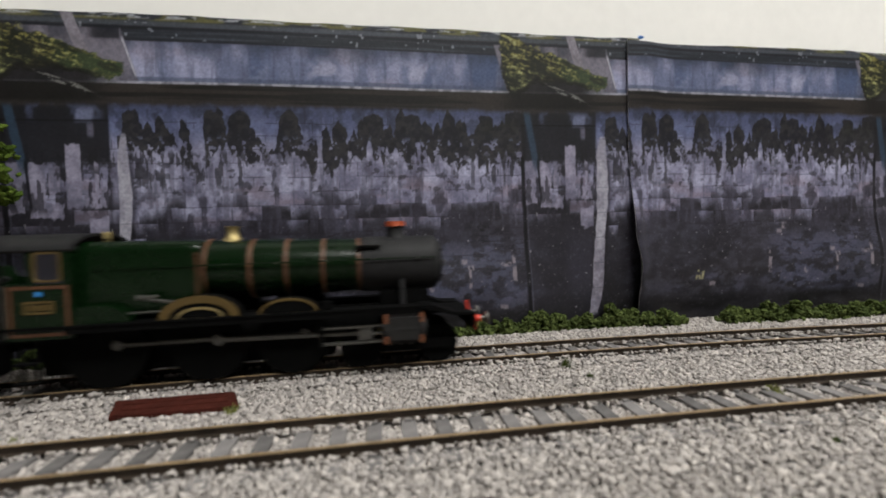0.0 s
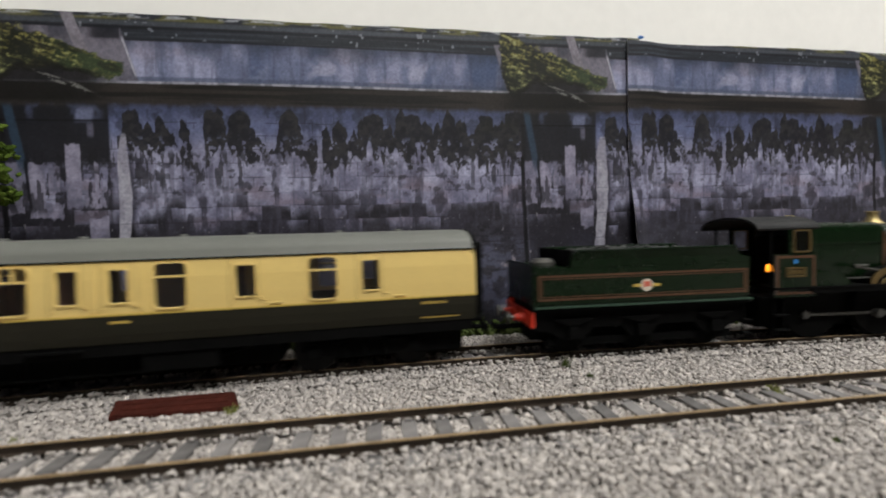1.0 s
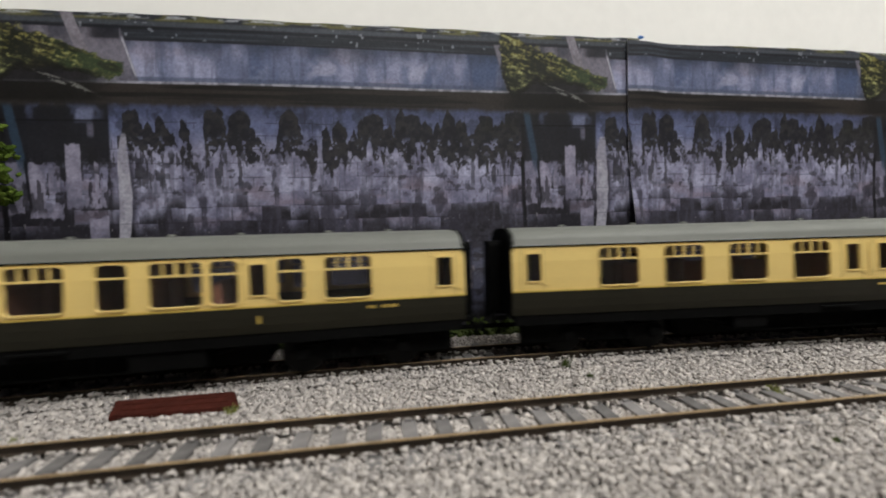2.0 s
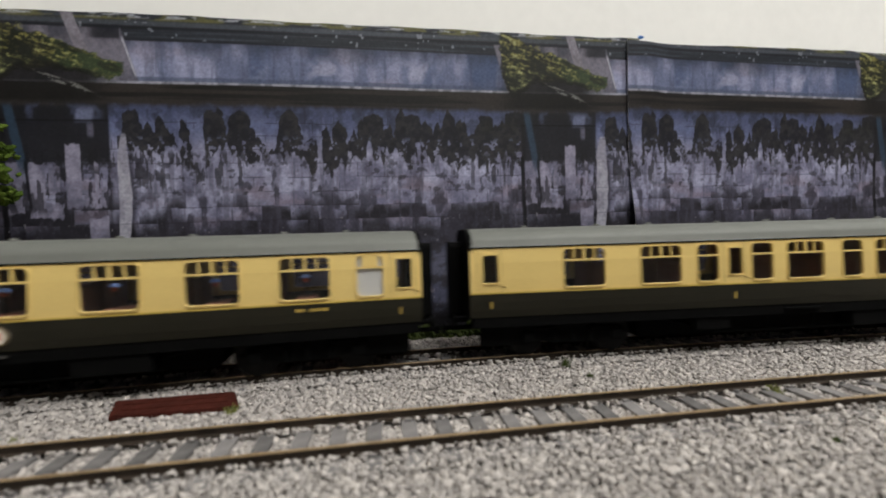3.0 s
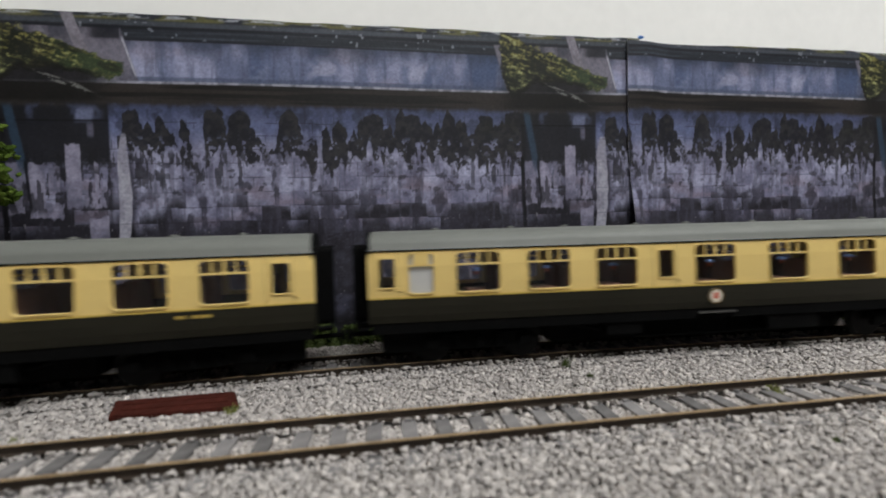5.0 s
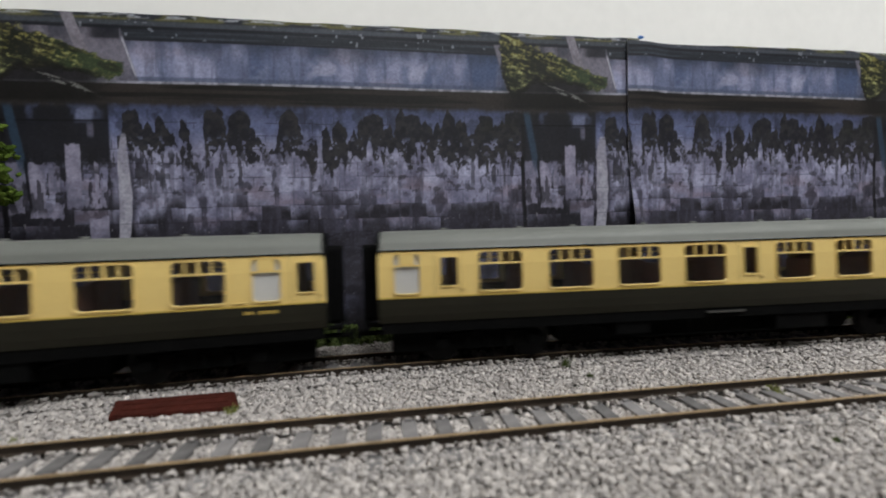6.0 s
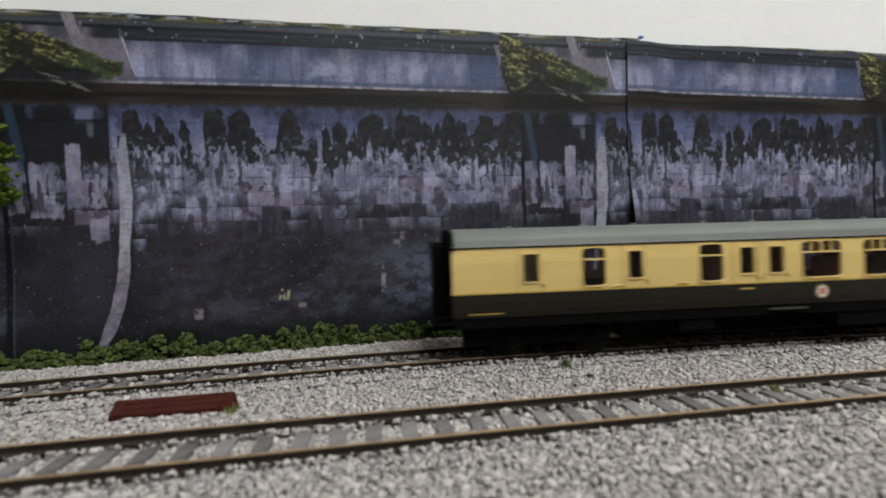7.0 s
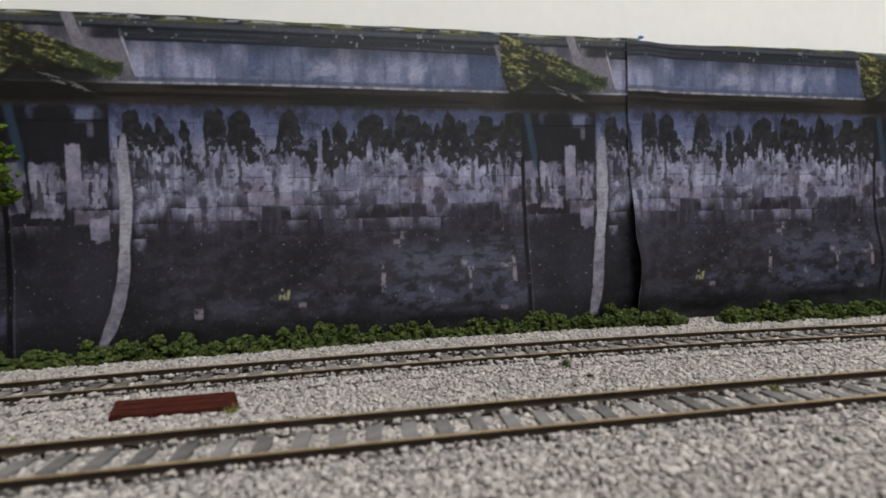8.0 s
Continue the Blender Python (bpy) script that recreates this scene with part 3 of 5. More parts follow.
    # dark moulding with drawn-out lines, a pale broken ledge
    lines = clouds(u, v, 101, 60, 1.4, 3)
    c = over(c, over(np.zeros((*shape, 3)) + rgb(50, 45, 41), rgb(29, 27, 26), step(0.38, 0.62, lines)), step(107.0, 110.2, v + 2.4 * (up - 0.5) + 1.2 * (big - 0.5)))
    # frieze: pinkish grey with soft blue runs, darker under the coping and at its right end
    frieze = over(np.zeros((*shape, 3)) + rgb(104, 109, 133), rgb(150, 151, 174), step(0.35, 0.68, clouds(u, v, 105, 12, 30, 4)))
    frieze = over(frieze, rgb(136, 126, 136), step(0.5, 0.7, clouds(u, v, 106, 22, 12, 3)) * 0.5)
    runs = step(0.52, 0.72, clouds(u, v, 108, 9, 60, 3))
    frieze = over(frieze, rgb(66, 80, 108), np.clip(runs * 0.6 + 0.55 * band(ut, 14, 18, 2.5) + 0.5 * band(ut, 128, 138, 6) + 0.65 * band(ut, 152, 178, 8), 0, 0.85))
    frieze = over(frieze, rgb(58, 64, 80), step(0.54, 0.70, clouds(u, v, 171, 2.0, 20, 4)) * 0.35)
    frieze = over(frieze, rgb(48, 54, 68), step(128, 137, v + 9 * (clouds(u, v, 109, 7, 14, 3) - 0.5)) * 0.8)
    frieze = over(frieze, rgb(174, 172, 190), band(v, 121, 130, 4) * step(0.56, 0.70, clouds(u, v, 110, 14, 9, 3)) * 0.5)
    frieze = over(frieze, rgb(74, 82, 102), band(v, 118.5, 120.8, 0.5) * 0.75)
    c = over(c, frieze, band(v, 118.6, 136.0, 0.5))
    c = over(c, rgb(160, 158, 164), band(v, 117.9, 118.9, 0.25) * (0.45 + 0.5 * step(0.38, 0.6, clouds(u, v, 113, 3, 30, 3))))
    # coping: two dark mouldings, lichen spots, a thin mossy top
    cop = over(np.zeros((*shape, 3)) + rgb(40, 43, 48), rgb(68, 72, 80), step(0.42, 0.66, clouds(u, v, 115, 50, 1.1, 3)) * 0.7)
    cop = over(cop, rgb(20, 20, 23), band(v, 135.6, 136.6, 0.4) * 0.9 + band(v, 140.2, 141.6, 0.4) * 0.8)
    cop = over(cop, rgb(84, 87, 92), band(v, 141.9, 143.6, 0.5) * 0.55)
    cop = over(cop, rgb(138, 140, 146), band(v, 136.8, 144, 0.8) * step(0.80, 0.84, clouds(u, v, 125, 2.6, 2.2, 2)) * 0.7)
    cop = over(cop, rgb(108, 104, 58), step(143.4, 144.4, v) * step(0.42, 0.60, clouds(u, v, 117, 9, 1.6, 4)) * 0.75)
    cop = over(cop, rgb(176, 176, 178), step(144.2, 145.2, v) * step(0.52, 0.66, clouds(u, v, 121, 5, 1.2, 3)) * 0.7)
    c = over(c, cop, step(135.6, 136.4, v))
    # the bay between two friezes: slanted ends, pale post, a white scratch
    bay = band(ut - 0.30 * (137 - v), 166.5, 400, 0.5) + band(ut, -5, 1.4 + 0.28 * (137 - v), 0.5)
    bay = np.clip(bay, 0, 1) * band(v, 118.9, 140.5, 0.4)
    c = over(c, over(np.zeros((*shape, 3)) + rgb(74, 72, 80), rgb(118, 112, 120), step(0.35, 0.7, clouds(u, v, 127, 6, 10, 3))), bay * 0.9)
    c = over(c, rgb(30, 31, 36), band(ut, 214, 232, 2) * band(v, 136.5, 141.5, 0.6) * 0.85)
    tilt = ut - 0.36 * (146 - v)
    c = over(c, over(np.zeros((*shape, 3)) + rgb(150, 144, 150), rgb(108, 100, 106), fine), band(tilt, 203.4, 208.0, 0.35) * band(v, 128, 146, 0.6) * 0.9)
    c = over(c, rgb(176, 174, 180), band((ut + 20) % TILE - 20 - 0.29 * (137.2 - v), 0.4, 1.2, 0.25) * band(v, 121, 137, 1) * 0.8)
    # ivy that hangs from the coping to the ledge, in drawn-out leaves
    along = np.where(ut > 100, ut - 168, ut + TILE - 168)
    slant = v + 0.30 * along
    lf = 0.6 * clouds(u - 0.4 * v, slant, 131, 4.4, 0.95, 3) + 0.4 * clouds(u, v, 132, 1.2, 1.0, 2)
    mass = clouds(u - 0.4 * v, slant, 133, 9, 3.2, 3)
    top = 146.2 - 0.36 * np.clip(along - 3, 0, 70) + 4.5 * (clouds(u, v, 135, 6, 6, 3) - 0.5) + 2.5 * (lf - 0.5)
    bot = np.interp(along, (0, 6, 13, 20, 40, 58), (128, 116.5, 117.5, 124.0, 121.6, 120.0)) + 4 * (clouds(u, v, 138, 5, 7, 3) - 0.5) + 3.0 * (lf - 0.5)
    ivy = step(-0.5, 0.5, top - v) * step(-0.5, 0.5, v - bot) * band(along + 3 * (fine - 0.5), 1.0, 58, 0.8)
    high = step(121, 137, slant - 0.09 * along - 3)
    leaves = over(np.zeros((*shape, 3)) + rgb(34, 37, 25), rgb(88, 89, 58), step(0.42, 0.60, lf) * (0.35 + 0.65 * step(0.35, 0.6, mass)))
    leaves = over(leaves, rgb(124, 114, 56), step(0.48, 0.64, lf) * high * 0.8)
    leaves = over(leaves, rgb(168, 168, 112), step(0.62, 0.70, lf) * 0.8)
    leaves = over(leaves, rgb(66, 84, 50), step(24, 46, along) * 0.45)
    leaves = over(leaves, rgb(28, 30, 22), step(0.50, 0.36, mass) * 0.7)
    c = over(c, leaves, ivy * 0.97)
    c = over(c, rgb(25, 23, 22), band(along + 4 * (grain - 0.5), 3, 50, 7) * band(v, 110, bot + 2.5, 1.2) * 0.93)
    c = over(c, rgb(150, 148, 140), band(along + 1.5 * (v - 117), 33.5, 41, 1.5) * band(v + 0.35 * (along - 36), 116.6, 119.0, 0.4) * step(0.44, 0.58, lf) * 0.5)
    # pale chips, specks and one yellowed mark on the black foot
    chips = step(0.88, 0.91, clouds(u, v, 141, 1.4, 1.3, 2)) * (v < 56)
    c = over(c, rgb(150, 144, 146), chips * 0.75)
    specks = step(0.72, 0.80, clouds(u, v, 143, 1.0, 1.0, 2)) * (v < 58)
    c = over(c, rgb(112, 107, 116), specks * 0.18)
    du, dv = ut - 62.0, v - 21.5
    mark = np.maximum(band(np.abs(du + 0.5) - 0.32 * (2.6 - dv), -0.9, 0.3, 0.3), band(du - 0.15 * dv, 1.7, 2.9, 0.3)) * band(dv, -2.4, 2.8, 0.4)
    c = over(c, rgb(162, 156, 116), step(0.34, 0.5, fine) * mark)
    for cu, cv, w, h in ((108, 25, 1.0, 4.5), (107.5, 33, 0.7, 1.6), (173, 29, 0.9, 6.5), (169, 31, 2.4, 0.9), (26, 15, 1.7, 2.2), (150, 25, 0.7, 4.5), (131, 21, 1.3, 1.6), (118, 47, 1.5, 1.7), (115, 44, 1.6, 0.9), (147.6, 33, 1.5, 1.1), (150.5, 30, 1.6, 1.1), (70.5, 16.5, 1.6, 1.2), (167, 10.5, 2.0, 1.0)):
        c = over(c, rgb(138, 128, 132), band(ut - cu + 1.4 * (grain - 0.5), -w, w, 0.35) * band(v - cv + 1.5 * (fine - 0.5), -h, h, 0.6) * step(0.30, 0.55, fine) * 0.8)
    return c * np.array([0.935, 0.965, 1.035]) * (0.76 + 0.48 * clouds(u, v, 191, 0.9, 0.9, 2))[..., None]


def sheet(name, xs, nz, edge, top, bulge, print_at, label):
    """A thin sheet of printed paper before the room's wall.  xs: its columns, edge(z): how far its left side is cut back,
    top(x): its upper edge, bulge(x, z): how far it stands off, print_at(x, z): the place in the print."""
    nx = len(xs)
    t = np.linspace(0, 1, nz)
    X = np.repeat(xs[None], nz, 0)
    Z = -4.0 + t[:, None] * (top(xs)[None] + 4.0)
    X = X + edge(Z) * step(60, 0, X - xs[0])
    Y = sheet_y(X) - 0.6 - bulge(X, Z)
    col = ink(*print_at(X, Z))
    n = nx * nz
    loop = np.concatenate([np.arange(nx), nx * np.arange(1, nz) + nx - 1, (nz - 1) * nx + np.arange(nx - 2, -1, -1), nx * np.arange(nz - 2, 0, -1)])
    front_co = np.stack([X, Y, Z], -1).reshape(-1, 3)
    co = np.concatenate([front_co, front_co[loop] + np.array([0, 0.35, 0])])
    i, j = np.meshgrid(np.arange(nx - 1), np.arange(nz - 1))
    a = (j * nx + i).ravel()
    front = np.stack([a, a + 1, a + nx + 1, a + nx], 1)
    me = bpy.data.meshes.new(name)
    k = np.arange(len(loop))
    rim = np.stack([loop, n + k, n + np.roll(k, -1), np.roll(loop, -1)], 1)
    faces = np.concatenate([front, rim])
    me.vertices.add(len(co))
    me.vertices.foreach_set("co", (co * MM).ravel())
    me.loops.add(faces.size)
    me.loops.foreach_set("vertex_index", faces.ravel().astype(np.int32))
    me.polygons.add(len(faces))
    me.polygons.foreach_set("loop_start", np.arange(0, faces.size, 4, dtype=np.int32))
    me.polygons.foreach_set("material_index", np.repeat([0, 1], [len(front), len(rim)]).astype(np.int32))
    me.polygons.foreach_set("use_smooth", np.repeat([True, False], [len(front), len(rim)]))
    me.update(calc_edges=True)
    at = me.color_attributes.new("ink", "FLOAT_COLOR", "POINT")
    rgba = np.full((len(co), 4), 0.6, np.float32)
    rgba[:n, :3] = col.reshape(-1, 3)
    at.data.foreach_set("color", rgba.ravel())
    me.materials.append(PRINT), me.materials.append(PAPER_EDGE)
    return tagged(new(name, me), label, "backdrop sheet", group="printed backdrop sheets")


SEAM = 127.0


def top_a(x):
    return 143.6 + 0.0092 * (x + 150) + 0.25 * np.sin(x * 0.05) + 0.15 * np.sin(x * 0.21)


def top_b(x):
    return np.interp(x, (120, 124, 134, 144, 175, 210, 268, 300, 560), (146.5, 146.2, 144.6, 144.1, 145.0, 145.9, 146.7, 146.3, 147.5)) + 0.15 * np.sin(x * 0.17)


def print_a(x, z):
    v = (z + 4) / (151.9 + 0.01 * x) * 150.5 - 3.2
    return x * 1.001 + 110, v + 2.6 * step(78, 112, v) * (1 - 0.4 * step(132, 148, v))


def print_b(x, z):
    v = (z + 4) / 151.0 * 150.5 - 3.2
    return x * 1.001 + 121.5 - 0.045 * (x - 142), v - 1.2 * step(45, 65, v)


def off_a(x, z):
    return 1.2 + 0.8 * np.sin(x * 0.03) * np.cos(z * 0.03) + 3.0 * step(40, -5, z) * step(140, 90, x) + 2.6 * np.exp(-((z - 22) / 15) ** 2) * band(x, -30, 72, 26)


def off_b(x, z):
    near = step(26, 0, x - SEAM)
    curl = near * (1.8 + 3.2 * step(9, 0, x - SEAM - 3) * band(z, 18, 62, 12))
    return 0.9 + curl + 4.6 * np.exp(-((z - 24) / 19) ** 2) * (0.7 + 0.3 * np.sin(x * 0.05)) + 1.6 * np.exp(-((x - SEAM - 14) / 9) ** 2) * step(80, 135, z) + 1.5 * step(20, -5, z)


sheet("backdrop_sheet", np.concatenate([np.arange(-420, -190, 4.0), np.linspace(-190, SEAM + 8, 840)]), 370, lambda z: 0 * z, top_a, off_a, print_a,
      "printed paper sheet of a stained stone retaining wall with ivy")
sheet("backdrop_sheet", np.concatenate([np.linspace(SEAM, 330, 450), np.arange(334, 561, 4.0)]), 350, lambda z: 1.6 * step(95, 60, z) + 2.2 * step(45, 25, z), top_b, off_b, print_b,
      "glossy printed paper sheet of a stained wall with a curled edge")


# ---- greenery
def clump(bm, at, spread, n, r0, r1, rng):
    """A mass of small lumps of foam, irregular in outline."""
    for _ in range(n):
        d = Vector((rng.gauss(0, 0.5), rng.gauss(0, 0.5), rng.random()))
        p = Vector(at) + Vector((d.x * spread[0], d.y * spread[1], d.z ** 1.2 * spread[2] * (1.0 - 0.35 * min(1, abs(d.x)))))
        r = rng.uniform(r0, r1)
        made = bmesh.ops.create_icosphere(bm, subdivisions=1, radius=r, matrix=Matrix.Translation(p) @ Euler([rng.random() * 6 for _ in range(3)]).to_matrix().to_4x4())["verts"]
        for v in made:
            v.co += Vector((rng.uniform(-1, 1), rng.uniform(-1, 1), rng.uniform(-1, 1))) * r * 0.45


def lump(bm, at, r, rng):
    """One torn-off lump of foam: small knobs all over a ball."""
    for _ in range(42):
        d = Vector((rng.gauss(0, 1), rng.gauss(0, 1), rng.gauss(0, 1))).normalized()
        k = rng.uniform(0.5, 1.1)
        made = bmesh.ops.create_icosphere(bm, subdivisions=1, radius=k, matrix=Matrix.Translation(at + d * (r - 0.5) * rng.uniform(0.75, 1.1)))["verts"]
        for v in made:
            v.co += Vector((rng.uniform(-1, 1), rng.uniform(-1, 1), rng.uniform(-1, 1))) * k * 0.62


rng = random.Random(9)


def bush_y(x):
    return np.interp(x, (-260, -152, -70, 26, 117, 180, 241, 420), (187, 190.5, 195.5, 202.5, 202, 200, 196, 196))


x = -235.0
while x < 400:
    if not 155 < x < 168:
        b = thing("bush", "low dark green foam bush along the foot of the backdrop", "bush", group="bushes along the wall", at=(x, float(bush_y(x)), -4.3))
        bm = bmesh.new()
        tall = rng.uniform(10.0, 14.5) * (0.9 if x < -60 else 0.98 if x < 100 else 1.02)
        deep = 2.5 if x < 130 else 6.5
        for _ in range(rng.choice((4, 5, 6))):
            r = rng.uniform(2.0, 3.6)
            at = Vector((rng.uniform(-5.0, 5.0), rng.uniform(-deep, 2.0), max(r * 0.6, rng.uniform(0.15, 1.0) * (tall - r - 1.0))))
            lump(bm, at, r, rng)
        clump(bm, (0, 0, 0.2), (6.0, deep, tall * 0.4), 60, 1.0, 1.8, rng)
        part("foliage", bm, LEAF, b)
    x += rng.uniform(7.5, 11.0)

tree = thing("tree", "model tree with bright green clumped foam foliage", "tree", at=(-161.0, 178, -1.0))
bm = bmesh.new()
rod(bm, (0, 0, -3.2), (1.5, 1, 50), 5.5, 3.6, 12)
rod(bm, (1.5, 1, 50), (-2, 2, 106), 3.6, 1.2, 10)
for z, dx, dy in ((40, 13, -3), (58, -16, 2), (70, 12, 3), (80, -9, -3), (62, 14, -2)):
    rod(bm, (1, 1, z), (dx, dy, z + 14), 1.5, 0.5, 8)
part("trunk", bm, BARK, tree)
for cx, cy, cz in ((14, -3, 94), (-4, 2, 102), (13, 2, 86), (15, -2, 77), (-14, 0, 88), (-8, -4, 72), (3, 4, 108), (14, 1, 69)):
    bm = bmesh.new()
    clump(bm, (cx, cy, cz - 5), (6, 6, 8), 220, 0.7, 1.5, rng)
    part("foliage", bm, LEAF2, tree)


def tuft(x, y, r, h, material, label):
    t = thing("grass_tuft", label, "grass tuft", group="weeds in the ballast", at=(x, y, -3.6))
    bm = bmesh.new()
    for _ in range(46):
        a, lean = rng.uniform(0, 6.28), rng.uniform(0.2, 1.0)
        b0 = Vector((rng.gauss(0, r * 0.35), rng.gauss(0, r * 0.35), 0))
        rod(bm, b0, b0 + Vector((math.cos(a) * r * lean, math.sin(a) * r * lean, h * rng.uniform(0.5, 1))), 0.16, 0.05, 4)
    part("foliage", bm, material, t)


tuft(-46.0, 127.0, 2.0, 3.0, TUFT, "small yellow-green weed tuft beside a rusty board")
tuft(63.0, 144.6, 2.1, 4.0, LEAF, "small dark green weed tuft in the ballast")
tuft(66.4, 133.2, 1.2, 2.2, LEAF, "tiny green weed sprig in the ballast")
tuft(113.5, 111.0, 2.4, 2.6, TUFT, "straw-coloured weed tuft between the rails")
tuft(100.5, 82, 0.8, 1.8, LEAF, "tiny green weed sprig in the ballast")
tuft(-95.8, 119.0, 1.0, 1.8, TUFT, "dry tan weed sprig in the ballast")

# rusty-red boarded panel that lies between the tracks
panel = thing("boarded_panel", "rust-red planked board lying flat on the ballast", "wooden board", at=(-64.4, 134.4, -3.3))
panel.rotation_euler.z = math.radians(1.5)
for k in range(3):
    bm = box(bmesh.new(), -17.3, 17.3, -6.4 + k * 4.3, -6.4 + k * 4.3 + 4.26, 0, 1.5, 0.2)
    for v in bm.verts:
        v.co.z += 0.10 * math.sin(v.co.x * 0.4 + k)
        v.co.x += -0.40 * v.co.y
    part("plank", bm, OXIDE, panel)
for cx in (-15.6, 15.6):
    bm = box(bmesh.new(), cx - 1.0, cx + 1.0, -6.2, 6.2, 1.4, 1.7, 0.12)
    for v in bm.verts:
        v.co.x += -0.40 * v.co.y
    part("cleat", bm, OXIDE, panel)

tack = thing("adhesive_putty", "small lump of bright blue adhesive putty on the wall", "adhesive putty", at=(136.5, sheet_y(136.5) - 0.8, 147.6))
bm = bmesh.new()
bmesh.ops.create_icosphere(bm, subdivisions=2, radius=1.1)
for v in bm.verts:
    v.co = Vector((v.co.x * 1.5, v.co.y * 0.7, v.co.z * 0.7)) * (1 + 0.2 * math.sin(v.co.x * 3 + v.co.z * 5))
part("lump", bm, PUTTY, tack)


# ---- rolling stock.  Each vehicle's origin is on the rail tops at its middle, +x is the way it runs.
MOVERS = []   # (thing, place of its middle behind the first coach's front end, half the distance of its pivots)
SPINNERS = []  # (wheelset, radius, place in its vehicle)


def wheelset(parent, at, r, spokes=0, name="wheelset", rim=BLACK, face=BLACK):
    """Two wheels on an axle; the tyres and, on large wheels, each spoke are parts."""
    bm = rod(bmesh.new(), (0, -7.2, 0), (0, 7.2, 0), 1.0, seg=10)
    for e in (-1, 1):
        rod(bm, (0, e * 7.0, 0), (0, e * 8.3, 0), 2.2 if spokes else r - 1.1, seg=28)
    w = part(name, bm, face, parent, at=at)
    for e in (-1, 1):
        bm = bmesh.new()
        y0, y1, y2 = e * 6.9, e * 7.6, e * 9.2
        prof = [(y0, r - 1.6), (y0, r + 0.7), (y1, r + 0.55), (y1 + e * 0.25, r), (y2, r - 0.12), (y2, r - 1.6)]
        lathe(bm, prof, "y", 32)
        part("tyre", bm, WHEELRIM if not spokes else rim, w)
    if spokes:
        for e in (-1, 1):
            for k in range(spokes):
                a = 2 * math.pi * k / spokes
                bm = rod(bmesh.new(), (2 * math.cos(a), e * 8.0, 2 * math.sin(a)), ((r - 1.4) * math.cos(a), e * 8.0, (r - 1.4) * math.sin(a)), 0.5, 0.36, 6)
                part("spoke", bm, face, w)
    SPINNERS.append((w, r, at))
    return w


# side of a coach, as the distance from its middle line at a height
SIDE_Z = (16.4, 19.0, 22.0, 25.2, 30.0, 36.0, 41.6)
SIDE_Y = (17.0, 17.6, 17.9, 18.0, 17.95, 17.7, 17.0)


def side_y(z):
    return float(np.interp(z, SIDE_Z, SIDE_Y))


def skin(bm, e, x0, x1, z0, z1, thick=0.9, proud=0.0):
    """A piece of the coach side that follows its curve."""
    zs = [z0] + [z for z in SIDE_Z if z0 + 0.2 < z < z1 - 0.2] + [z1]
    rows = []
    for z in zs:
        yo, yi = e * (side_y(z) + proud), e * (side_y(z) - thick)
        rows.append([bm.verts.new(c) for c in ((x0, yo, z), (x1, yo, z), (x1, yi, z), (x0, yi, z))])
    for p, q in zip(rows, rows[1:]):
        for i in range(4):
            bm.faces.new((p[i], p[(i + 1) % 4], q[(i + 1) % 4], q[i]))
    bm.faces.new(rows[0]), bm.faces.new(rows[-1])


def window(parent, e, x0, x1, kind):
    """kind: w wide with four top lights, n narrow with one, d a door's drop light, t white lavatory glass."""
    z0, z1 = (28.8, 38.7) if kind == "d" else (26.6, 40.2)
    ym = side_y((z0 + z1) / 2)
    y0, y1 = e * (ym + 0.32), e * (ym - 0.9)
    lean = (side_y(z1) - side_y(z0)) / (z1 - z0)
    flat = ym - lean * (z0 + z1) / 2

    def tilt(bm):
        for v in bm.verts:
            v.co.y += e * (flat + lean * v.co.z - ym)
        return bm

    r = 1.5 if kind != "d" else 0.6
    w = part("window", tilt(ring(bmesh.new(), rounded(x0 - 0.35, x1 + 0.35, z0 - 0.35, z1 + 0.35, r + 0.2), rounded(x0 + 0.02, x1 - 0.02, z0 + 0.02, z1 - 0.02, r), y0, y1)), CREAM, parent)
    ya, yb = e * (ym - 0.55), e * (ym - 0.75)
    glassy = part("pane", tilt(prism(bmesh.new(), rounded(x0, x1, z0, z1, 0.8), ya, yb)), WHITE if kind == "t" else PANE, w, "white frosted pane" if kind == "t" else "")
    if kind != "t":
        glassy.visible_shadow = False
    if kind in "wnt":
        part("transom", tilt(box(bmesh.new(), x0, x1, min(y0, y1), max(y0, y1), 35.85, 36.4)), CREAM, w)
    if kind == "w":
        c = (x0 + x1) / 2
        q = (x1 - x0) / 4
        for px, wd in ((c, 0.42), (c - q, 0.24), (c + q, 0.24)):
            part("glazing_bar", tilt(box(bmesh.new(), px - wd, px + wd, min(y0, y1) + 0.1, max(y0, y1) - 0.1, 36.4, z1)), CREAM, w)
    if kind == "t":
        part("ventilator", tilt(box(bmesh.new(), (x0 + x1) / 2 - 2.7, (x0 + x1) / 2 + 2.7, min(y0, y1), max(y0, y1), 36.4, z1, 0.15)), CREAM, w)
    return w


HALF = 129.0


def roof_arc(z0=41.9, top=48.4, half=17.4, n=14):
    """Section of the roof from one eave to the other: a flat arch with tight shoulders."""
    pts = []
    for i in range(n + 1):
        a = math.pi * i / n
        pts.append((-half * math.copysign(abs(math.cos(a)) ** 0.72, math.cos(a)), z0 + (top - z0) * math.sin(a) ** 0.85))
    return pts


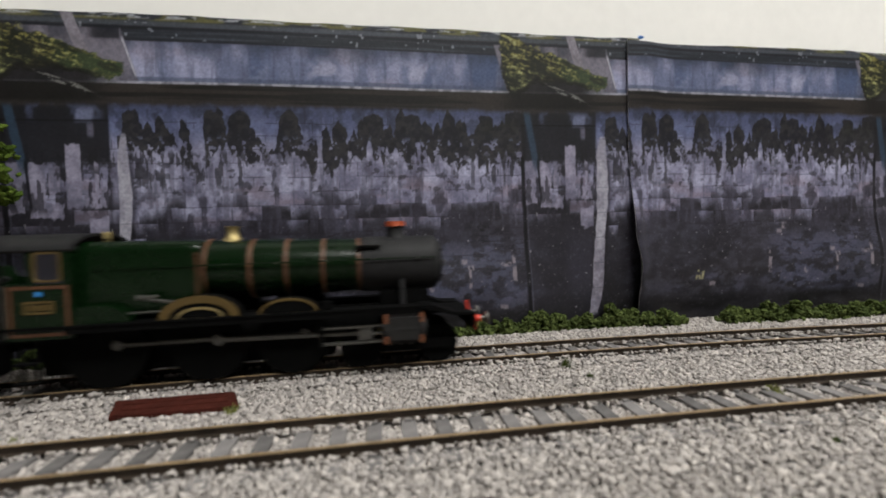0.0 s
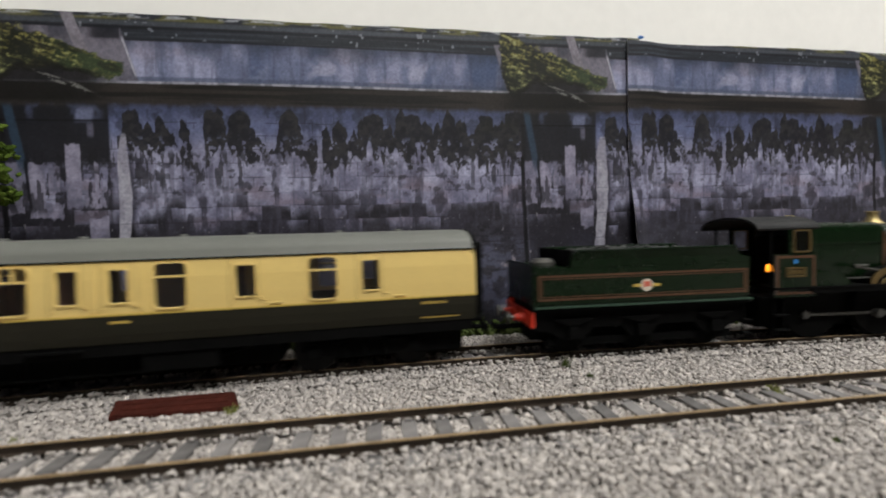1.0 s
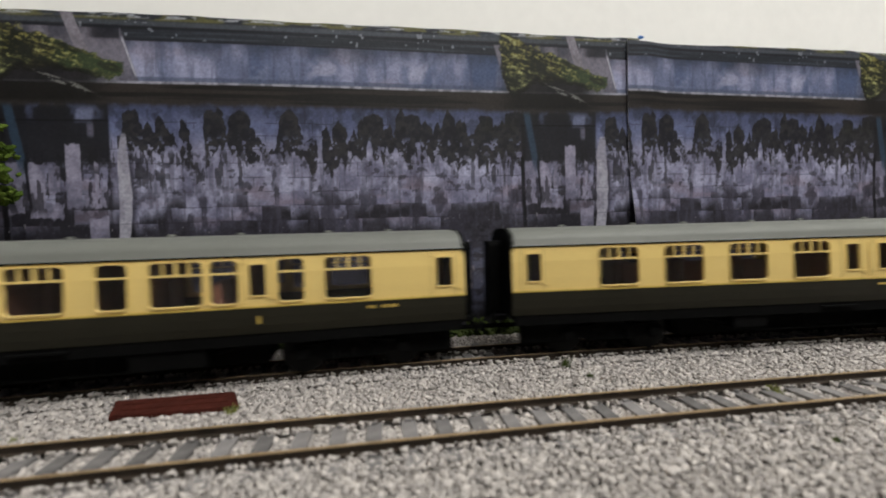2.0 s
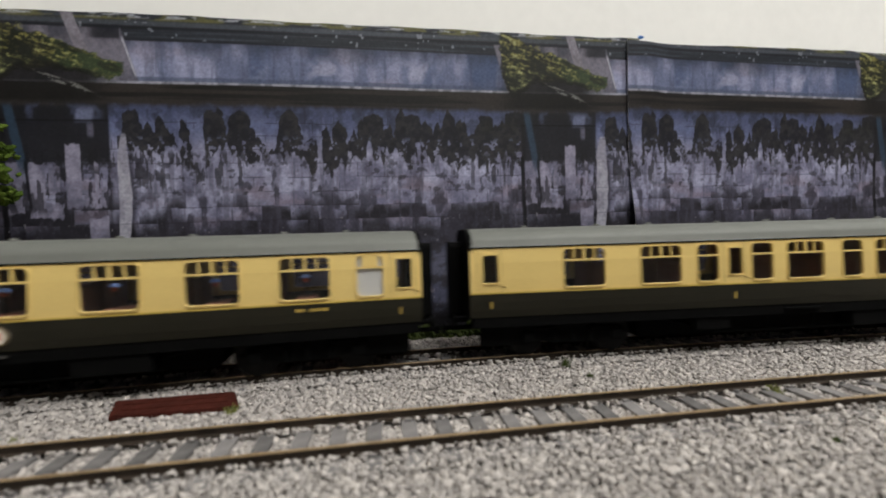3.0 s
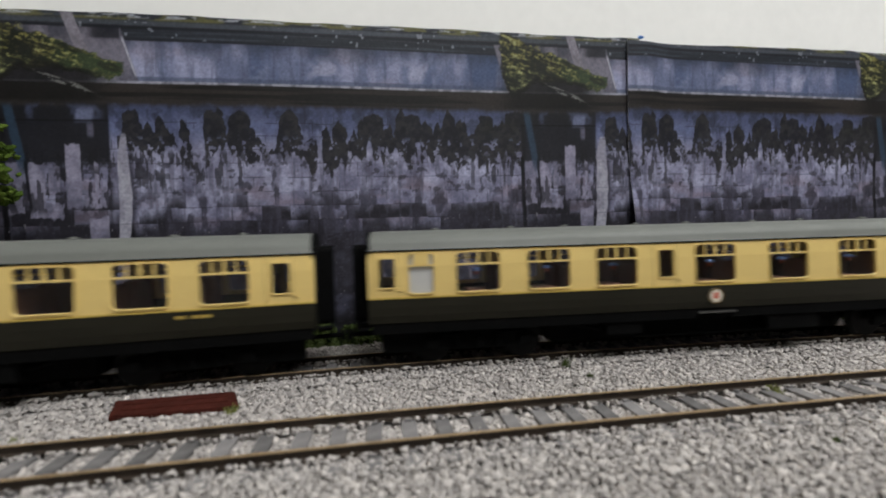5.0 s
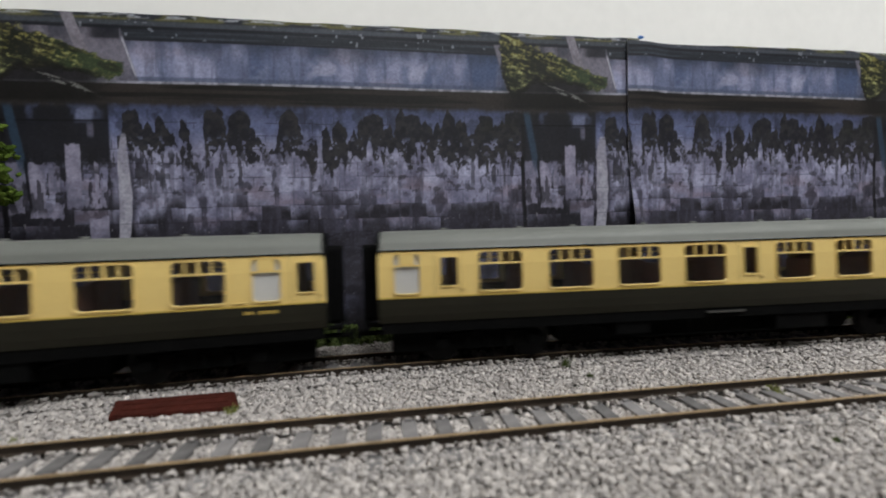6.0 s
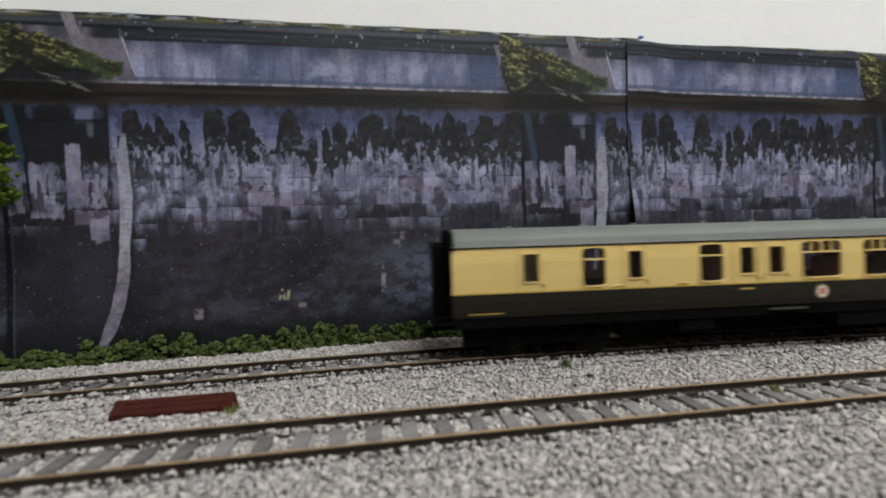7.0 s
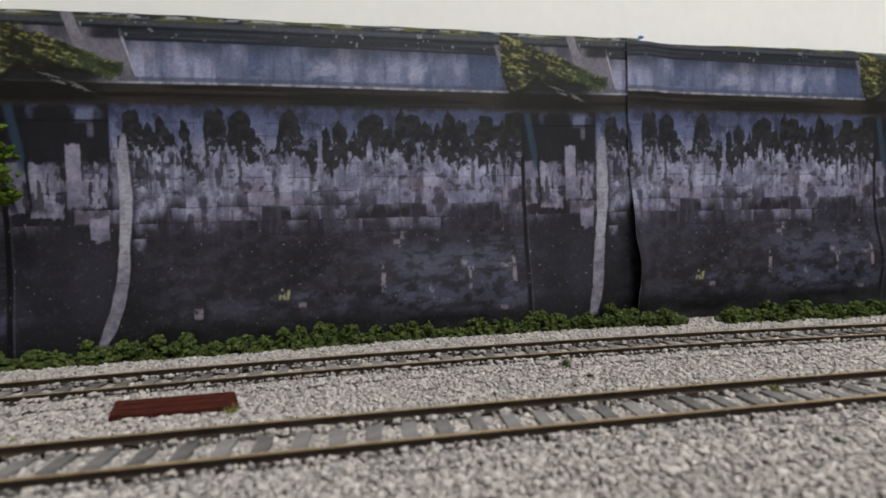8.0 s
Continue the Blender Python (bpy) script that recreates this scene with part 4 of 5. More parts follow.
def coach(label, windows, doors, extras):
    c = thing("passenger_coach", label, "railway coach", group="coaches of the train")
    spans = sorted([(a, b, k) for a, b, k in windows] + [(a, b, "d") for a, b in doors])
    # cream waist-up side with real openings, chocolate below
    for e in (-1, 1):
        bm = bmesh.new()
        at = -HALF
        for a, b, k in spans:
            z0, z1 = (28.8, 38.7) if k == "d" else (26.6, 40.2)
            skin(bm, e, at, a, 25.2, 41.6)
            skin(bm, e, a, b, 25.2, z0)
            skin(bm, e, a, b, z1, 41.6)
            at = b
        skin(bm, e, at, HALF, 25.2, 41.6)
        bmesh.ops.remove_doubles(bm, verts=bm.verts, dist=0.001)
        part("side_panel", bm, CREAM, c, "cream upper side")
        bm = bmesh.new()
        skin(bm, e, -HALF, HALF, 16.4, 25.19)
        part("lower_panel", bm, BROWN, c, "dark chocolate brown lower side")
        bm = bmesh.new()
        skin(bm, e, -HALF, HALF, 24.95, 25.5, 0.2, 0.16)
        part("waist_rail", bm, YELLOW, c, "thin gold lining strip")
        bm = bmesh.new()
        skin(bm, e, -HALF, HALF, 41.1, 41.7, 0.3, 0.3)
        part("gutter", bm, BLACK, c, "thin dark rain gutter")
        for a, b, k in spans:
            window(c, e, a, b, k)
        for a, b in doors:
            bm = rod(bmesh.new(), (b + 1.5, e * 17.9, 27.6), (b + 2.5, e * 18.3, 27.5), 0.26, seg=8)
            rod(bm, (b + 1.5, e * 17.8, 28.3), (b + 1.5, e * 18.5, 28.3), 0.45, seg=10)
            part("door_handle", bm, CREAM, c)
            for z in (26.9, 39.3):
                part("hinge", box(bmesh.new(), a - 1.9, a - 0.9, e * side_y(z) - 0.25, e * side_y(z) + 0.25, z - 0.3, z + 0.3, 0.1), CREAM, c)
            bm = bmesh.new()
            for xx in (a - 2.2, b + 1.1):
                skin(bm, e, xx - 0.05, xx + 0.05, 25.5, 41.0, 0.2, 0.05)
            part("door_edge", bm, DULLBRASS, c)
    # ends with gangway
    for e in (-1, 1):
        outline = [(-17.0, 16.4), (-18.0, 25.0), (-17.2, 41.6)] + roof_arc(41.6, 48.5, 17.5) + [(17.2, 41.6), (18.0, 25.0), (17.0, 16.4)]
        bm = bmesh.new()
        f = [bm.verts.new((e * (HALF - 0.9), y, z)) for y, z in outline]
        g = [bm.verts.new((e * (HALF + 0.5), y * 0.985, z - 0.2)) for y, z in outline]
        bm.faces.new(f), bm.faces.new(list(reversed(g)))
        for i in range(len(f)):
            bm.faces.new((f[i], f[(i + 1) % len(f)], g[(i + 1) % len(f)], g[i]))
        part("end_panel", bm, BLACK, c, "black coach end")
        bm = bmesh.new()
        for k in range(4):
            x0 = HALF + k * 1.5
            g0 = [(y * (0.97 if k % 2 else 1), z) for y, z in rounded(-6.3, 6.3, 15.0, 43.5, 2.0)]
            lo, hi = e * x0, e * (x0 + 1.45)
            va = [bm.verts.new((lo, y, z)) for y, z in g0]
            vb = [bm.verts.new((hi, y, z)) for y, z in g0]
            bm.faces.new(va), bm.faces.new(list(reversed(vb)))
            for i in range(len(va)):
                bm.faces.new((va[i], va[(i + 1) % len(va)], vb[(i + 1) % len(va)], vb[i]))
        part("gangway", bm, BLACK, c, "black bellows gangway")
        for y in (-6.9, 6.9):
            bm = rod(bmesh.new(), (e * (HALF - 0.5), y, 14.0), (e * (HALF + 4.5), y, 14.0), 0.9, seg=10)
            rod(bm, (e * (HALF + 4.4), y, 14.0), (e * (HALF + 5.4), y, 14.0), 2.3, seg=18)
            part("buffer", bm, BLACK, c)
        bm = rod(bmesh.new(), (e * (HALF - 6), 0, 9.5), (e * (HALF + 9.4), 0, 9.5), 0.9, seg=8)
        box(bm, e * (HALF + 8.4) - 0.9, e * (HALF + 8.4) + 0.9, -3.0, 3.0, 8.0, 11.0, 0.3)
        part("coupling", bm, BLACK, c)
        bm = rod(bmesh.new(), (e * (HALF + 0.4), -11.5, 18), (e * (HALF + 0.4), -11.5, 44), 0.35, seg=8)
        part("end_pipe", bm, BLACK, c)
    # roof, its ends rounded down, with ribs and ventilators
    bm, rows = bmesh.new(), []
    for x, drop in ((-HALF + 0.2, 0.7), (-HALF + 0.9, 0.35), (-HALF + 2.2, 0.1), (-HALF + 6.5, 0), (-60, 0), (0, 0), (60, 0), (HALF - 6.5, 0), (HALF - 2.2, 0.1), (HALF - 0.9, 0.35), (HALF - 0.2, 0.7)):
        row = [bm.verts.new((x, y * (1 - drop * 0.006), 41.65 + (z - 41.65) * (1 - drop * 0.11))) for y, z in [(-17.6, 41.65)] + roof_arc() + [(17.6, 41.65)]]
        rows.append(row)
    for p, q in zip(rows, rows[1:]):
        for i in range(len(p)):
            bm.faces.new((p[i], p[(i + 1) % len(p)], q[(i + 1) % len(p)], q[i]))
    bm.faces.new(rows[0]), bm.faces.new(rows[-1])
    part("roof", bm, ROOFGREY, c, "matt grey arched roof", smooth=True)
    for k in range(9):
        x = -104 + k * 26 + (k % 2) * 4
        bm = lathe(bmesh.new(), [(47.8, 1.3), (48.7, 1.25), (49.15, 0.8)], "z", 14, (x, 0, 0))
        part("roof_ventilator", bm, ROOFGREY, c)
    # floor, seats, tables, corridor wall
    part("floor_pan", box(bmesh.new(), -HALF + 0.8, HALF - 0.8, -16.2, 16.2, 16.8, 19.6), SEAT, c)
    for a, b, k in windows:
        if k == "w":
            for xx in (a - 3.2, b + 3.2):
                bm = box(bmesh.new(), xx - 1.5, xx + 1.5, -15.4, -3.2, 19.6, 33.2, 0.7)
                box(bm, xx - 1.5, xx + 1.5, 3.2, 15.4, 19.6, 33.2, 0.7)
                part("seat", bm, SEAT, c)
            m = (a + b) / 2
            if extras.get("tables"):
                bm = box(bmesh.new(), m - 3.4, m + 3.4, -15.6, -5.0, 26.0, 26.6, 0.2)
                rod(bm, (m, -10, 19.6), (m, -10, 26.0), 0.6, seg=8)
                part("table", bm, SEAT, c)
                bm = rod(bmesh.new(), (m, -14.6, 26.6), (m, -14.6, 33.4), 0.3, seg=8)
                tl = part("table_lamp", bm, BLACK, c)
                part("bulb", lathe(bmesh.new(), [(31.9, 0.3), (32.3, 0.9), (33.2, 0.9), (33.6, 0.3)], "z", 12, (m, -14.6, 0)), COPPER, tl, "copper bulb holder")
                part("shade", lathe(bmesh.new(), [(33.5, 1.7), (34.0, 1.5), (34.5, 0.7)], "z", 16, (m, -14.6, 0)), LAMPBLUE, tl, "pale blue lamp shade")
    for x in extras.get("walls", ()):
        part("partition", box(bmesh.new(), x - 0.4, x + 0.4, -16.2, 16.2, 19.6, 41.4), SEAT, c)
    # underframe, battery boxes, bogies
    bm = box(bmesh.new(), -HALF + 1, HALF - 1, -15.6, 15.6, 14.2, 16.4)
    part("underframe", bm, BLACK, c)
    for e in (-1, 1):
        part("solebar", box(bmesh.new(), -HALF + 1, HALF - 1, e * 16.2 - 0.5, e * 16.2 + 0.5, 12.6, 16.4), BLACK, c)
    part("footboard", box(bmesh.new(), -7.5, 7.5, -18.0, -15.2, 14.6, 15.2), STEEL if extras.get("emblem") or extras.get("step") else BLACK, c)
    for e in (-1, 1):
        part("battery_box", box(bmesh.new(), 22, 44, e * 13 - 3.0, e * 13 + 3.0, 6.5, 14.2, 0.4), BLACK, c)
        part("battery_box", box(bmesh.new(), -43, -29, e * 13 - 3.0, e * 13 + 3.0, 7.6, 14.2, 0.4), BLACK, c)
        bm = bmesh.new()
        prev = None
        for x, z in ((-62, 13.6), (-30, 6.0), (30, 6.0), (62, 13.6)):
            if prev:
                rod(bm, (prev[0], e * 11.5, prev[1]), (x, e * 11.5, z), 0.7, seg=6)
            prev = (x, z)
        for x in (-30, -10, 10, 30):
            rod(bm, (x, e * 11.5, 6), (x, e * 11.5, 14), 0.55, seg=6)
        part("truss_rod", bm, BLACK, c)
    # solid black box added to block the bright gap between the bogies
    part("underfloor_fill", box(bmesh.new(), -62, 62, -8, 8, 4.2, 14.2, 0.8), BLACK, c)
    for e in (-1, 1):
        part("end_step", box(bmesh.new(), e * (HALF - 13) - 9, e * (HALF - 13) + 9, -12.5, -10.5, 4.6, 14.2, 0.4), BLACK, c)
    part("vacuum_cylinder", rod(bmesh.new(), (-74, 0, 10), (-66, 0, 10), 3.6, seg=18), BLACK, c)
    for cx in (-90, 90):
        bm = box(bmesh.new(), cx - 4, cx + 4, -11, 11, 7.4, 13.8, 0.6)
        bg = part("bogie", bm, BLACK, c, "black bogie frame")
        for e in (-1, 1):
            out = [(cx - 22, 8.0), (cx - 20, 10.2), (cx - 8, 10.6), (cx - 4, 11.8), (cx + 4, 11.8), (cx + 8, 10.6), (cx + 20, 10.2), (cx + 22, 8.0), (cx + 16, 6.6), (cx + 8, 5.0), (cx - 8, 5.0), (cx - 16, 6.6)]
            part("side_frame", prism(bmesh.new(), out, e * 11.6 - 0.8, e * 11.6 + 0.8), BLACK, bg)
            for wx in (-17, 17):
                bm = box(bmesh.new(), cx + wx - 2.4, cx + wx + 2.4, e * 12.9 - 1.3, e * 12.9 + 1.3, 5.4, 9.6, 0.5)
                part("axle_box", bm, BLACK, bg)
            for sx in (-7, 0, 7):
                part("spring", rod(bmesh.new(), (cx + sx, e * 12.4, 5.2), (cx + sx, e * 12.4, 9.6), 1.2, seg=10), BLACK, bg)
        for wx in (-17, 17):
            wheelset(c, (cx + wx, 0, 7.0), 7.0)
    # markings
    for x, z, w, h in extras.get("bars", ()):
        bm = bmesh.new()
        skin(bm, -1, x - w / 2, x + w / 2, z - h / 2, z + h / 2, 0.1, 0.06)
        part("marking", bm, YELLOW, c, "small yellow painted marking")
    if "emblem" in extras:
        x = extras["emblem"]
        b = part("badge", rod(bmesh.new(), (x, -17.8, 21.0), (x, -18.06, 21.0), 3.0, seg=28), BADGE_WHITE, c, "round cream and gold badge")
        part("badge_ring", ring(bmesh.new(), [(x + 3.0 * math.cos(a * 0.2618), 21 + 3.0 * math.sin(a * 0.2618)) for a in range(24)],
                                [(x + 2.4 * math.cos(a * 0.2618), 21 + 2.4 * math.sin(a * 0.2618)) for a in range(24)], -18.0, -18.12), DULLBRASS, b)
        bm = box(bmesh.new(), x - 1.0, x + 1.0, -18.14, -18.0, 20.0, 22.2, 0.06)
        part("badge_figure", bm, BADGE_RED, b, "red figure")
    if extras.get("rails"):
        for x in extras["rails"]:
            for e in (-1, 1):
                bm = bmesh.new()
                skin(bm, e, x - 0.55, x + 0.55, 26.2, 39.4, 0.2, 0.35)
                part("ducket_edge", bm, CREAM, c)
    for x in (-70, -45, 60, 100):
        if extras.get("grabs"):
            bm = rod(bmesh.new(), (x, -18.3, 26.4), (x + 4, -18.3, 26.4), 0.25, seg=6)
            part("grab_rail", bm, CREAM, c)
    if extras.get("tail"):
        bm = rod(bmesh.new(), (-HALF - 0.9, 11.5, 25.5), (-HALF - 0.2, 11.5, 25.5), 1.0, seg=14)
        part("lamp_bracket", bm, DULLBRASS, c)
    return c


CREAMY = "chocolate and cream coach"
W, Nw, T = "w", "n", "t"
BRAKE_A = [(-96.5, -81.6, W), (-71.5, -56.3, W), (-46, -30.8, W), (-20.2, -5.2, W), (27.5, 36.3, Nw), (72.6, 81.4, Nw)]
BRAKE_A_D = [(-123.6, -118.4), (1.8, 7.2), (15.2, 20.4), (50.5, 56.3), (89.7, 95.3)]
COMPO = [(-94.8, -79.4, W), (-65.5, -50, W), (-43.5, -35.3, Nw), (-21.8, -13.4, Nw), (-7.3, 7.7, W), (15.6, 24.0, Nw), (29.8, 44.6, W), (46.8, 55.0, Nw), (66.7, 74.8, Nw), (81.4, 96.6, W)]
COMPO_D = [(-124.3, -118.9), (-31, -25.8), (58.1, 63.2), (118.8, 124.4)]
OPEN = [(-114.2, -105.8, T), (-97.2, -82.0, W), (-69.0, -53.6, W), (-41.2, -25.8, W), (-1.6, 14.2, W), (26.7, 42.5, W), (54.9, 70.5, W), (82.6, 98.2, W), (107.2, 115.8, T)]
OPEN_B = [(-114.9, -106.4, T), (-98.3, -83.0, W), (-72.7, -57.4, W), (-47.3, -32.0, W), (-9.1, 6.9, W), (20.9, 36.9, W), (50.3, 66.2, W), (80.5, 96.2, W), (105.7, 114.4, T)]
OPEN_B_D = [(-125.2, -119.8), (-23.5, -17.7), (119.6, 125.1)]
OPEN_D = [(-124.6, -119.2), (-16.2, -10.5), (120.3, 125.6)]
SECOND = [(-123.4, -114.6, T), (-93.9, -78.3, W), (-68.4, -52.1, W), (-42.4, -26.3, W), (-16.6, -0.4, W), (20.3, 36.0, W), (45.6, 61.0, W), (70.5, 85.5, W), (94.3, 108.7, W)]
SECOND_D = [(-107.3, -101.4), (7.0, 12.5), (115.6, 121.2)]
BRAKE_B = [(-81.4, -72.9, Nw), (-36.2, -27.2, Nw), (5.2, 21.4, W), (31.0, 47.0, W), (57.2, 72.8, W), (82.9, 98.3, W), (106.2, 114.9, T)]
BRAKE_B_D = [(-103.4, -97.8), (-64.0, -58.7), (-20.2, -14.7), (-8.4, -2.6), (120.0, 125.5)]

PITCH = 277.5
ONE = ((-121.5, 20.9, 0.6, 2.4), (121.5, 20.9, 0.6, 2.4))
NUM = [(92.3 + k * 1.5, 23.0, 1.1, 1.0) for k in range(-3, 4) if k != -1]
NUM_FAR = [(108.6 + k * 1.5, 23.0, 1.1, 1.0) for k in range(-3, 4) if k != -1]
train = [
    coach(CREAMY + ", grey-roofed brake coach coupled behind the tender", BRAKE_A, BRAKE_A_D, {"bars": [(113 + k * 1.5, 23.2, 1.0, 0.9) for k in range(-2, 4)] + [(116, 18.0, 13.5, 0.45), (17.8, 23.0, 5.5, 0.7)], "walls": (0, 24, 45, -112), "rails": (11.4, 24.2), "grabs": True}),
    coach(CREAMY + " with compartments and mixed wide and narrow windows", COMPO, COMPO_D, {"bars": [*ONE[:1], (-28.4, 20.9, 0.9, 2.6), (60.6, 20.9, 0.9, 2.6), *[(100 + k * 1.5, 23.0, 1.1, 1.0) for k in range(-3, 4) if k != -1]], "walls": (-46, -11, 11, 27, 56, 78, -112, 112)}),
    coach(CREAMY + ", open saloon with table lamps and round badge", OPEN, OPEN_D, {"tables": True, "emblem": 6.0, "bars": [*ONE, (-13.3, 20.9, 0.9, 2.6), *NUM], "walls": (-103, 104.5, -20, -6)}),
    coach(CREAMY + ", open saloon with table lamps and round badge", OPEN_B, OPEN_B_D, {"tables": True, "emblem": -1.0, "bars": [*ONE[1:], *NUM_FAR], "walls": (-103, 103, -27, -13)}),
    coach(CREAMY + ", open saloon with grey roof and no badge", SECOND, SECOND_D, {"step": True, "bars": NUM, "walls": (-112, -99, 3, 16, 111)}),
    coach(CREAMY + ", last brake coach with badge and black end", BRAKE_B, BRAKE_B_D, {"emblem": 13.4, "bars": [*NUM_FAR, (-117, 17.8, 12.6, 0.5), (-17.4, 23.2, 5.5, 0.7)], "walls": (-45, -24, 0, 102), "rails": (-23.2, -12.4), "grabs": True, "tail": True}),
]
for k, c in enumerate(train):
    MOVERS.append((c, -HALF - k * PITCH, 90))


# ---- tender
def tender():
    t = thing("tender", "dark green lined tender heaped with coal and red buffers", "tender", group="engine and tender")
    L0, L1 = -43.0, 42.5
    bm = box(bmesh.new(), L0, L1, -16.8, 16.8, 19.4, 33.5, 0.5)
    body = part("tank", bm, GREEN, t)
    for e in (-1, 1):
        # raised side sheets with a flared top
        out = [(L0 + 13.5, 33.2), (L1 + 0.0, 33.2), (L1 - 0.5, 35.0), (L1 - 4.5, 36.0), (L1 - 6.5, 39.2), (L0 + 15.8, 39.2), (L0 + 14.2, 38.2), (L0 + 13.5, 36.0)]
        bm = prism(bmesh.new(), out, e * 16.3 - 0.45, e * 16.3 + 0.45)
        for v in bm.verts:
            v.co.y += e * max(0, v.co.z - 36.5) * 0.30
        part("side_sheet", bm, GREEN, t)
        part("flare", rod(bmesh.new(), (L0 + 15.4, e * 17.2, 39.2), (L1 - 6.6, e * 17.2, 39.2), 0.45, seg=8), GREEN, t)
        a, b, c0, d = -41.8, 41.2, 21.4, 30.6
        part("lining", ring(bmesh.new(), [(a, c0), (b, c0), (b, d), (a, d)], [(a + 0.75, c0 + 0.75), (b - 0.75, c0 + 0.75), (b - 0.75, d - 0.75), (a + 0.75, d - 0.75)], e * 16.7, e * 16.9), ORANGE, body, "orange lining frame")
        a, b, c0, d = -40.6, 40.0, 22.6, 29.4
        part("lining", ring(bmesh.new(), [(a, c0), (b, c0), (b, d), (a, d)], [(a + 0.3, c0 + 0.3), (b - 0.3, c0 + 0.3), (b - 0.3, d - 0.3), (a + 0.3, d - 0.3)], e * 16.7, e * 16.88), ORANGE, body)
        part("edge_line", box(bmesh.new(), L0 - 0.5, L1 + 0.5, e * 17.0 - 0.5, e * 17.0 + 0.5, 18.6, 19.3), GREENLINE, t, "pale green footplate edge")
        # crest: a round shield with two wings
        bm = rod(bmesh.new(), (0, e * 16.7, 25.8), (0, e * 16.95, 25.8), 2.3, seg=24)
        crest = part("crest", bm, BADGE_WHITE, t, "round cream crest")
        part("crest_lion", box(bmesh.new(), -1.4, 1.4, e * 17.0 - 0.04, e * 17.0 + 0.04, 25.2, 27.2, 0.02), BADGE_RED, crest, "red figure")
        bm = box(bmesh.new(), -5.2, -2.0, e * 16.86 - 0.06, e * 16.86 + 0.06, 25.2, 26.3)
        box(bm, 2.0, 5.2, e * 16.86 - 0.06, e * 16.86 + 0.06, 25.2, 26.3)
        part("crest_wing", bm, YELLOW, crest, "yellow scroll")
        # frames with axle boxes and springs
        out = [(L0, 17.5), (L1, 17.5), (L1, 10.5), (L1 - 6, 9.0), (33, 6.2), (25, 6.2), (21, 10.4), (6, 10.4), (3, 6.2), (-5, 6.2), (-8, 10.4), (-20, 10.4), (-24, 6.2), (-32, 6.2), (-36, 9.0), (L0, 10.5)]
        part("frame", prism(bmesh.new(), out, e * 13.8 - 0.5, e * 13.8 + 0.5), BLACK, t)
        for x in (-28, -1, 29):
            part("axle_box", box(bmesh.new(), x - 2.2, x + 2.2, e * 15 - 1.2, e * 15 + 1.2, 6.4, 11.4, 0.4), BLACK, t)
            bm = bmesh.new()
            for q in range(4):
                box(bm, x - 7 + q * 1.4, x + 7 - q * 1.4, e * 15.4 - 0.6, e * 15.4 + 0.6, 13.6 - q * 0.55, 14.1 - q * 0.55)
            part("leaf_spring", bm, BLACK, t)
        bm = box(bmesh.new(), L1 - 2, L1 + 1, e * 15.5 - 1.6, e * 15.5 + 1.6, 4.8, 5.5)
        box(bm, L1 - 2, L1 + 1, e * 15.5 - 1.4, e * 15.5 + 1.4, 10.0, 10.6)
        rod(bm, (L1 - 1.6, e * 15, 5), (L1 - 1.6, e * 15, 17.5), 0.4, seg=6)
        part("step", bm, BLACK, t)
    part("footplate", box(bmesh.new(), L0 - 1, L1 + 1, -16.9, 16.9, 17.4, 18.6), BLACK, t)
    part("rear_plate", box(bmesh.new(), L0 - 0.8, L0 + 0.6, -16.4, 16.4, 19.4, 34.6, 0.3), GREEN, t)
    bm = box(bmesh.new(), L0 - 1.6, L0 - 0.2, -16.4, 16.4, 11.6, 17.4, 0.2)
    beam = part("buffer_beam", bm, RED, t, "red buffer beam")
    for y in (-6.9, 6.9):
        bm = rod(bmesh.new(), (L0 - 1.5, y, 14.2), (L0 - 5.2, y, 14.2), 1.7, 1.2, seg=14)
        b = part("buffer", bm, RED, beam, "red buffer housing")
        rod_bm = rod(bmesh.new(), (L0 - 5.0, y, 14.2), (L0 - 7.6, y, 14.2), 0.7, seg=10)
        rod(rod_bm, (L0 - 7.4, y, 14.2), (L0 - 8.2, y, 14.2), 2.5, seg=20)
        part("buffer_head", rod_bm, STEEL, beam)
    bm = rod(bmesh.new(), (L0 - 1.5, 3, 13.0), (L0 - 3.4, 3, 20.0), 0.6, seg=8)
    part("vacuum_pipe", bm, RED, t, "red hose")
    part("coupling", box(bmesh.new(), L0 - 12.0, L0 + 4, -1.5, 1.5, 8.6, 10.2, 0.3), BLACK, t)
    part("filler_dome", lathe(bmesh.new(), [(33.3, 5.0), (34.8, 4.8), (36.0, 3.4), (36.3, 1.0)], "z", 24, (L0 + 7.5, -4, 0)), STEEL, t, "grey domed filler lid")
    part("bulkhead", box(bmesh.new(), L0 + 13.2, L0 + 14.4, -16.0, 16.0, 33.4, 39.6, 0.3), BLACK, t)
    r2 = random.Random(4)
    bm = bmesh.new()
    for _ in range(330):
        x, y = r2.uniform(L0 + 15, L1 - 6), r2.uniform(-14.5, 14.5)
        z = 34 + 4.6 * (1 - (y / 17) ** 2) * (1 - ((x + 2) / 46) ** 2) + r2.uniform(-0.6, 0.6)
        made = bmesh.ops.create_icosphere(bm, subdivisions=1, radius=r2.uniform(0.9, 1.8), matrix=Matrix.Translation((x, y, z)))["verts"]
        for v in made:
            v.co += Vector((r2.uniform(-1, 1), r2.uniform(-1, 1), r2.uniform(-1, 1))) * 0.55
    part("coal", bm, COAL, t, "heaped black coal")
    # black filler added below the tank so no light shows through
    part("tender_gap_fill", box(bmesh.new(), -42, 42, -5.4, 5.4, 4.4, 17.4, 0.5), BLACK, t)
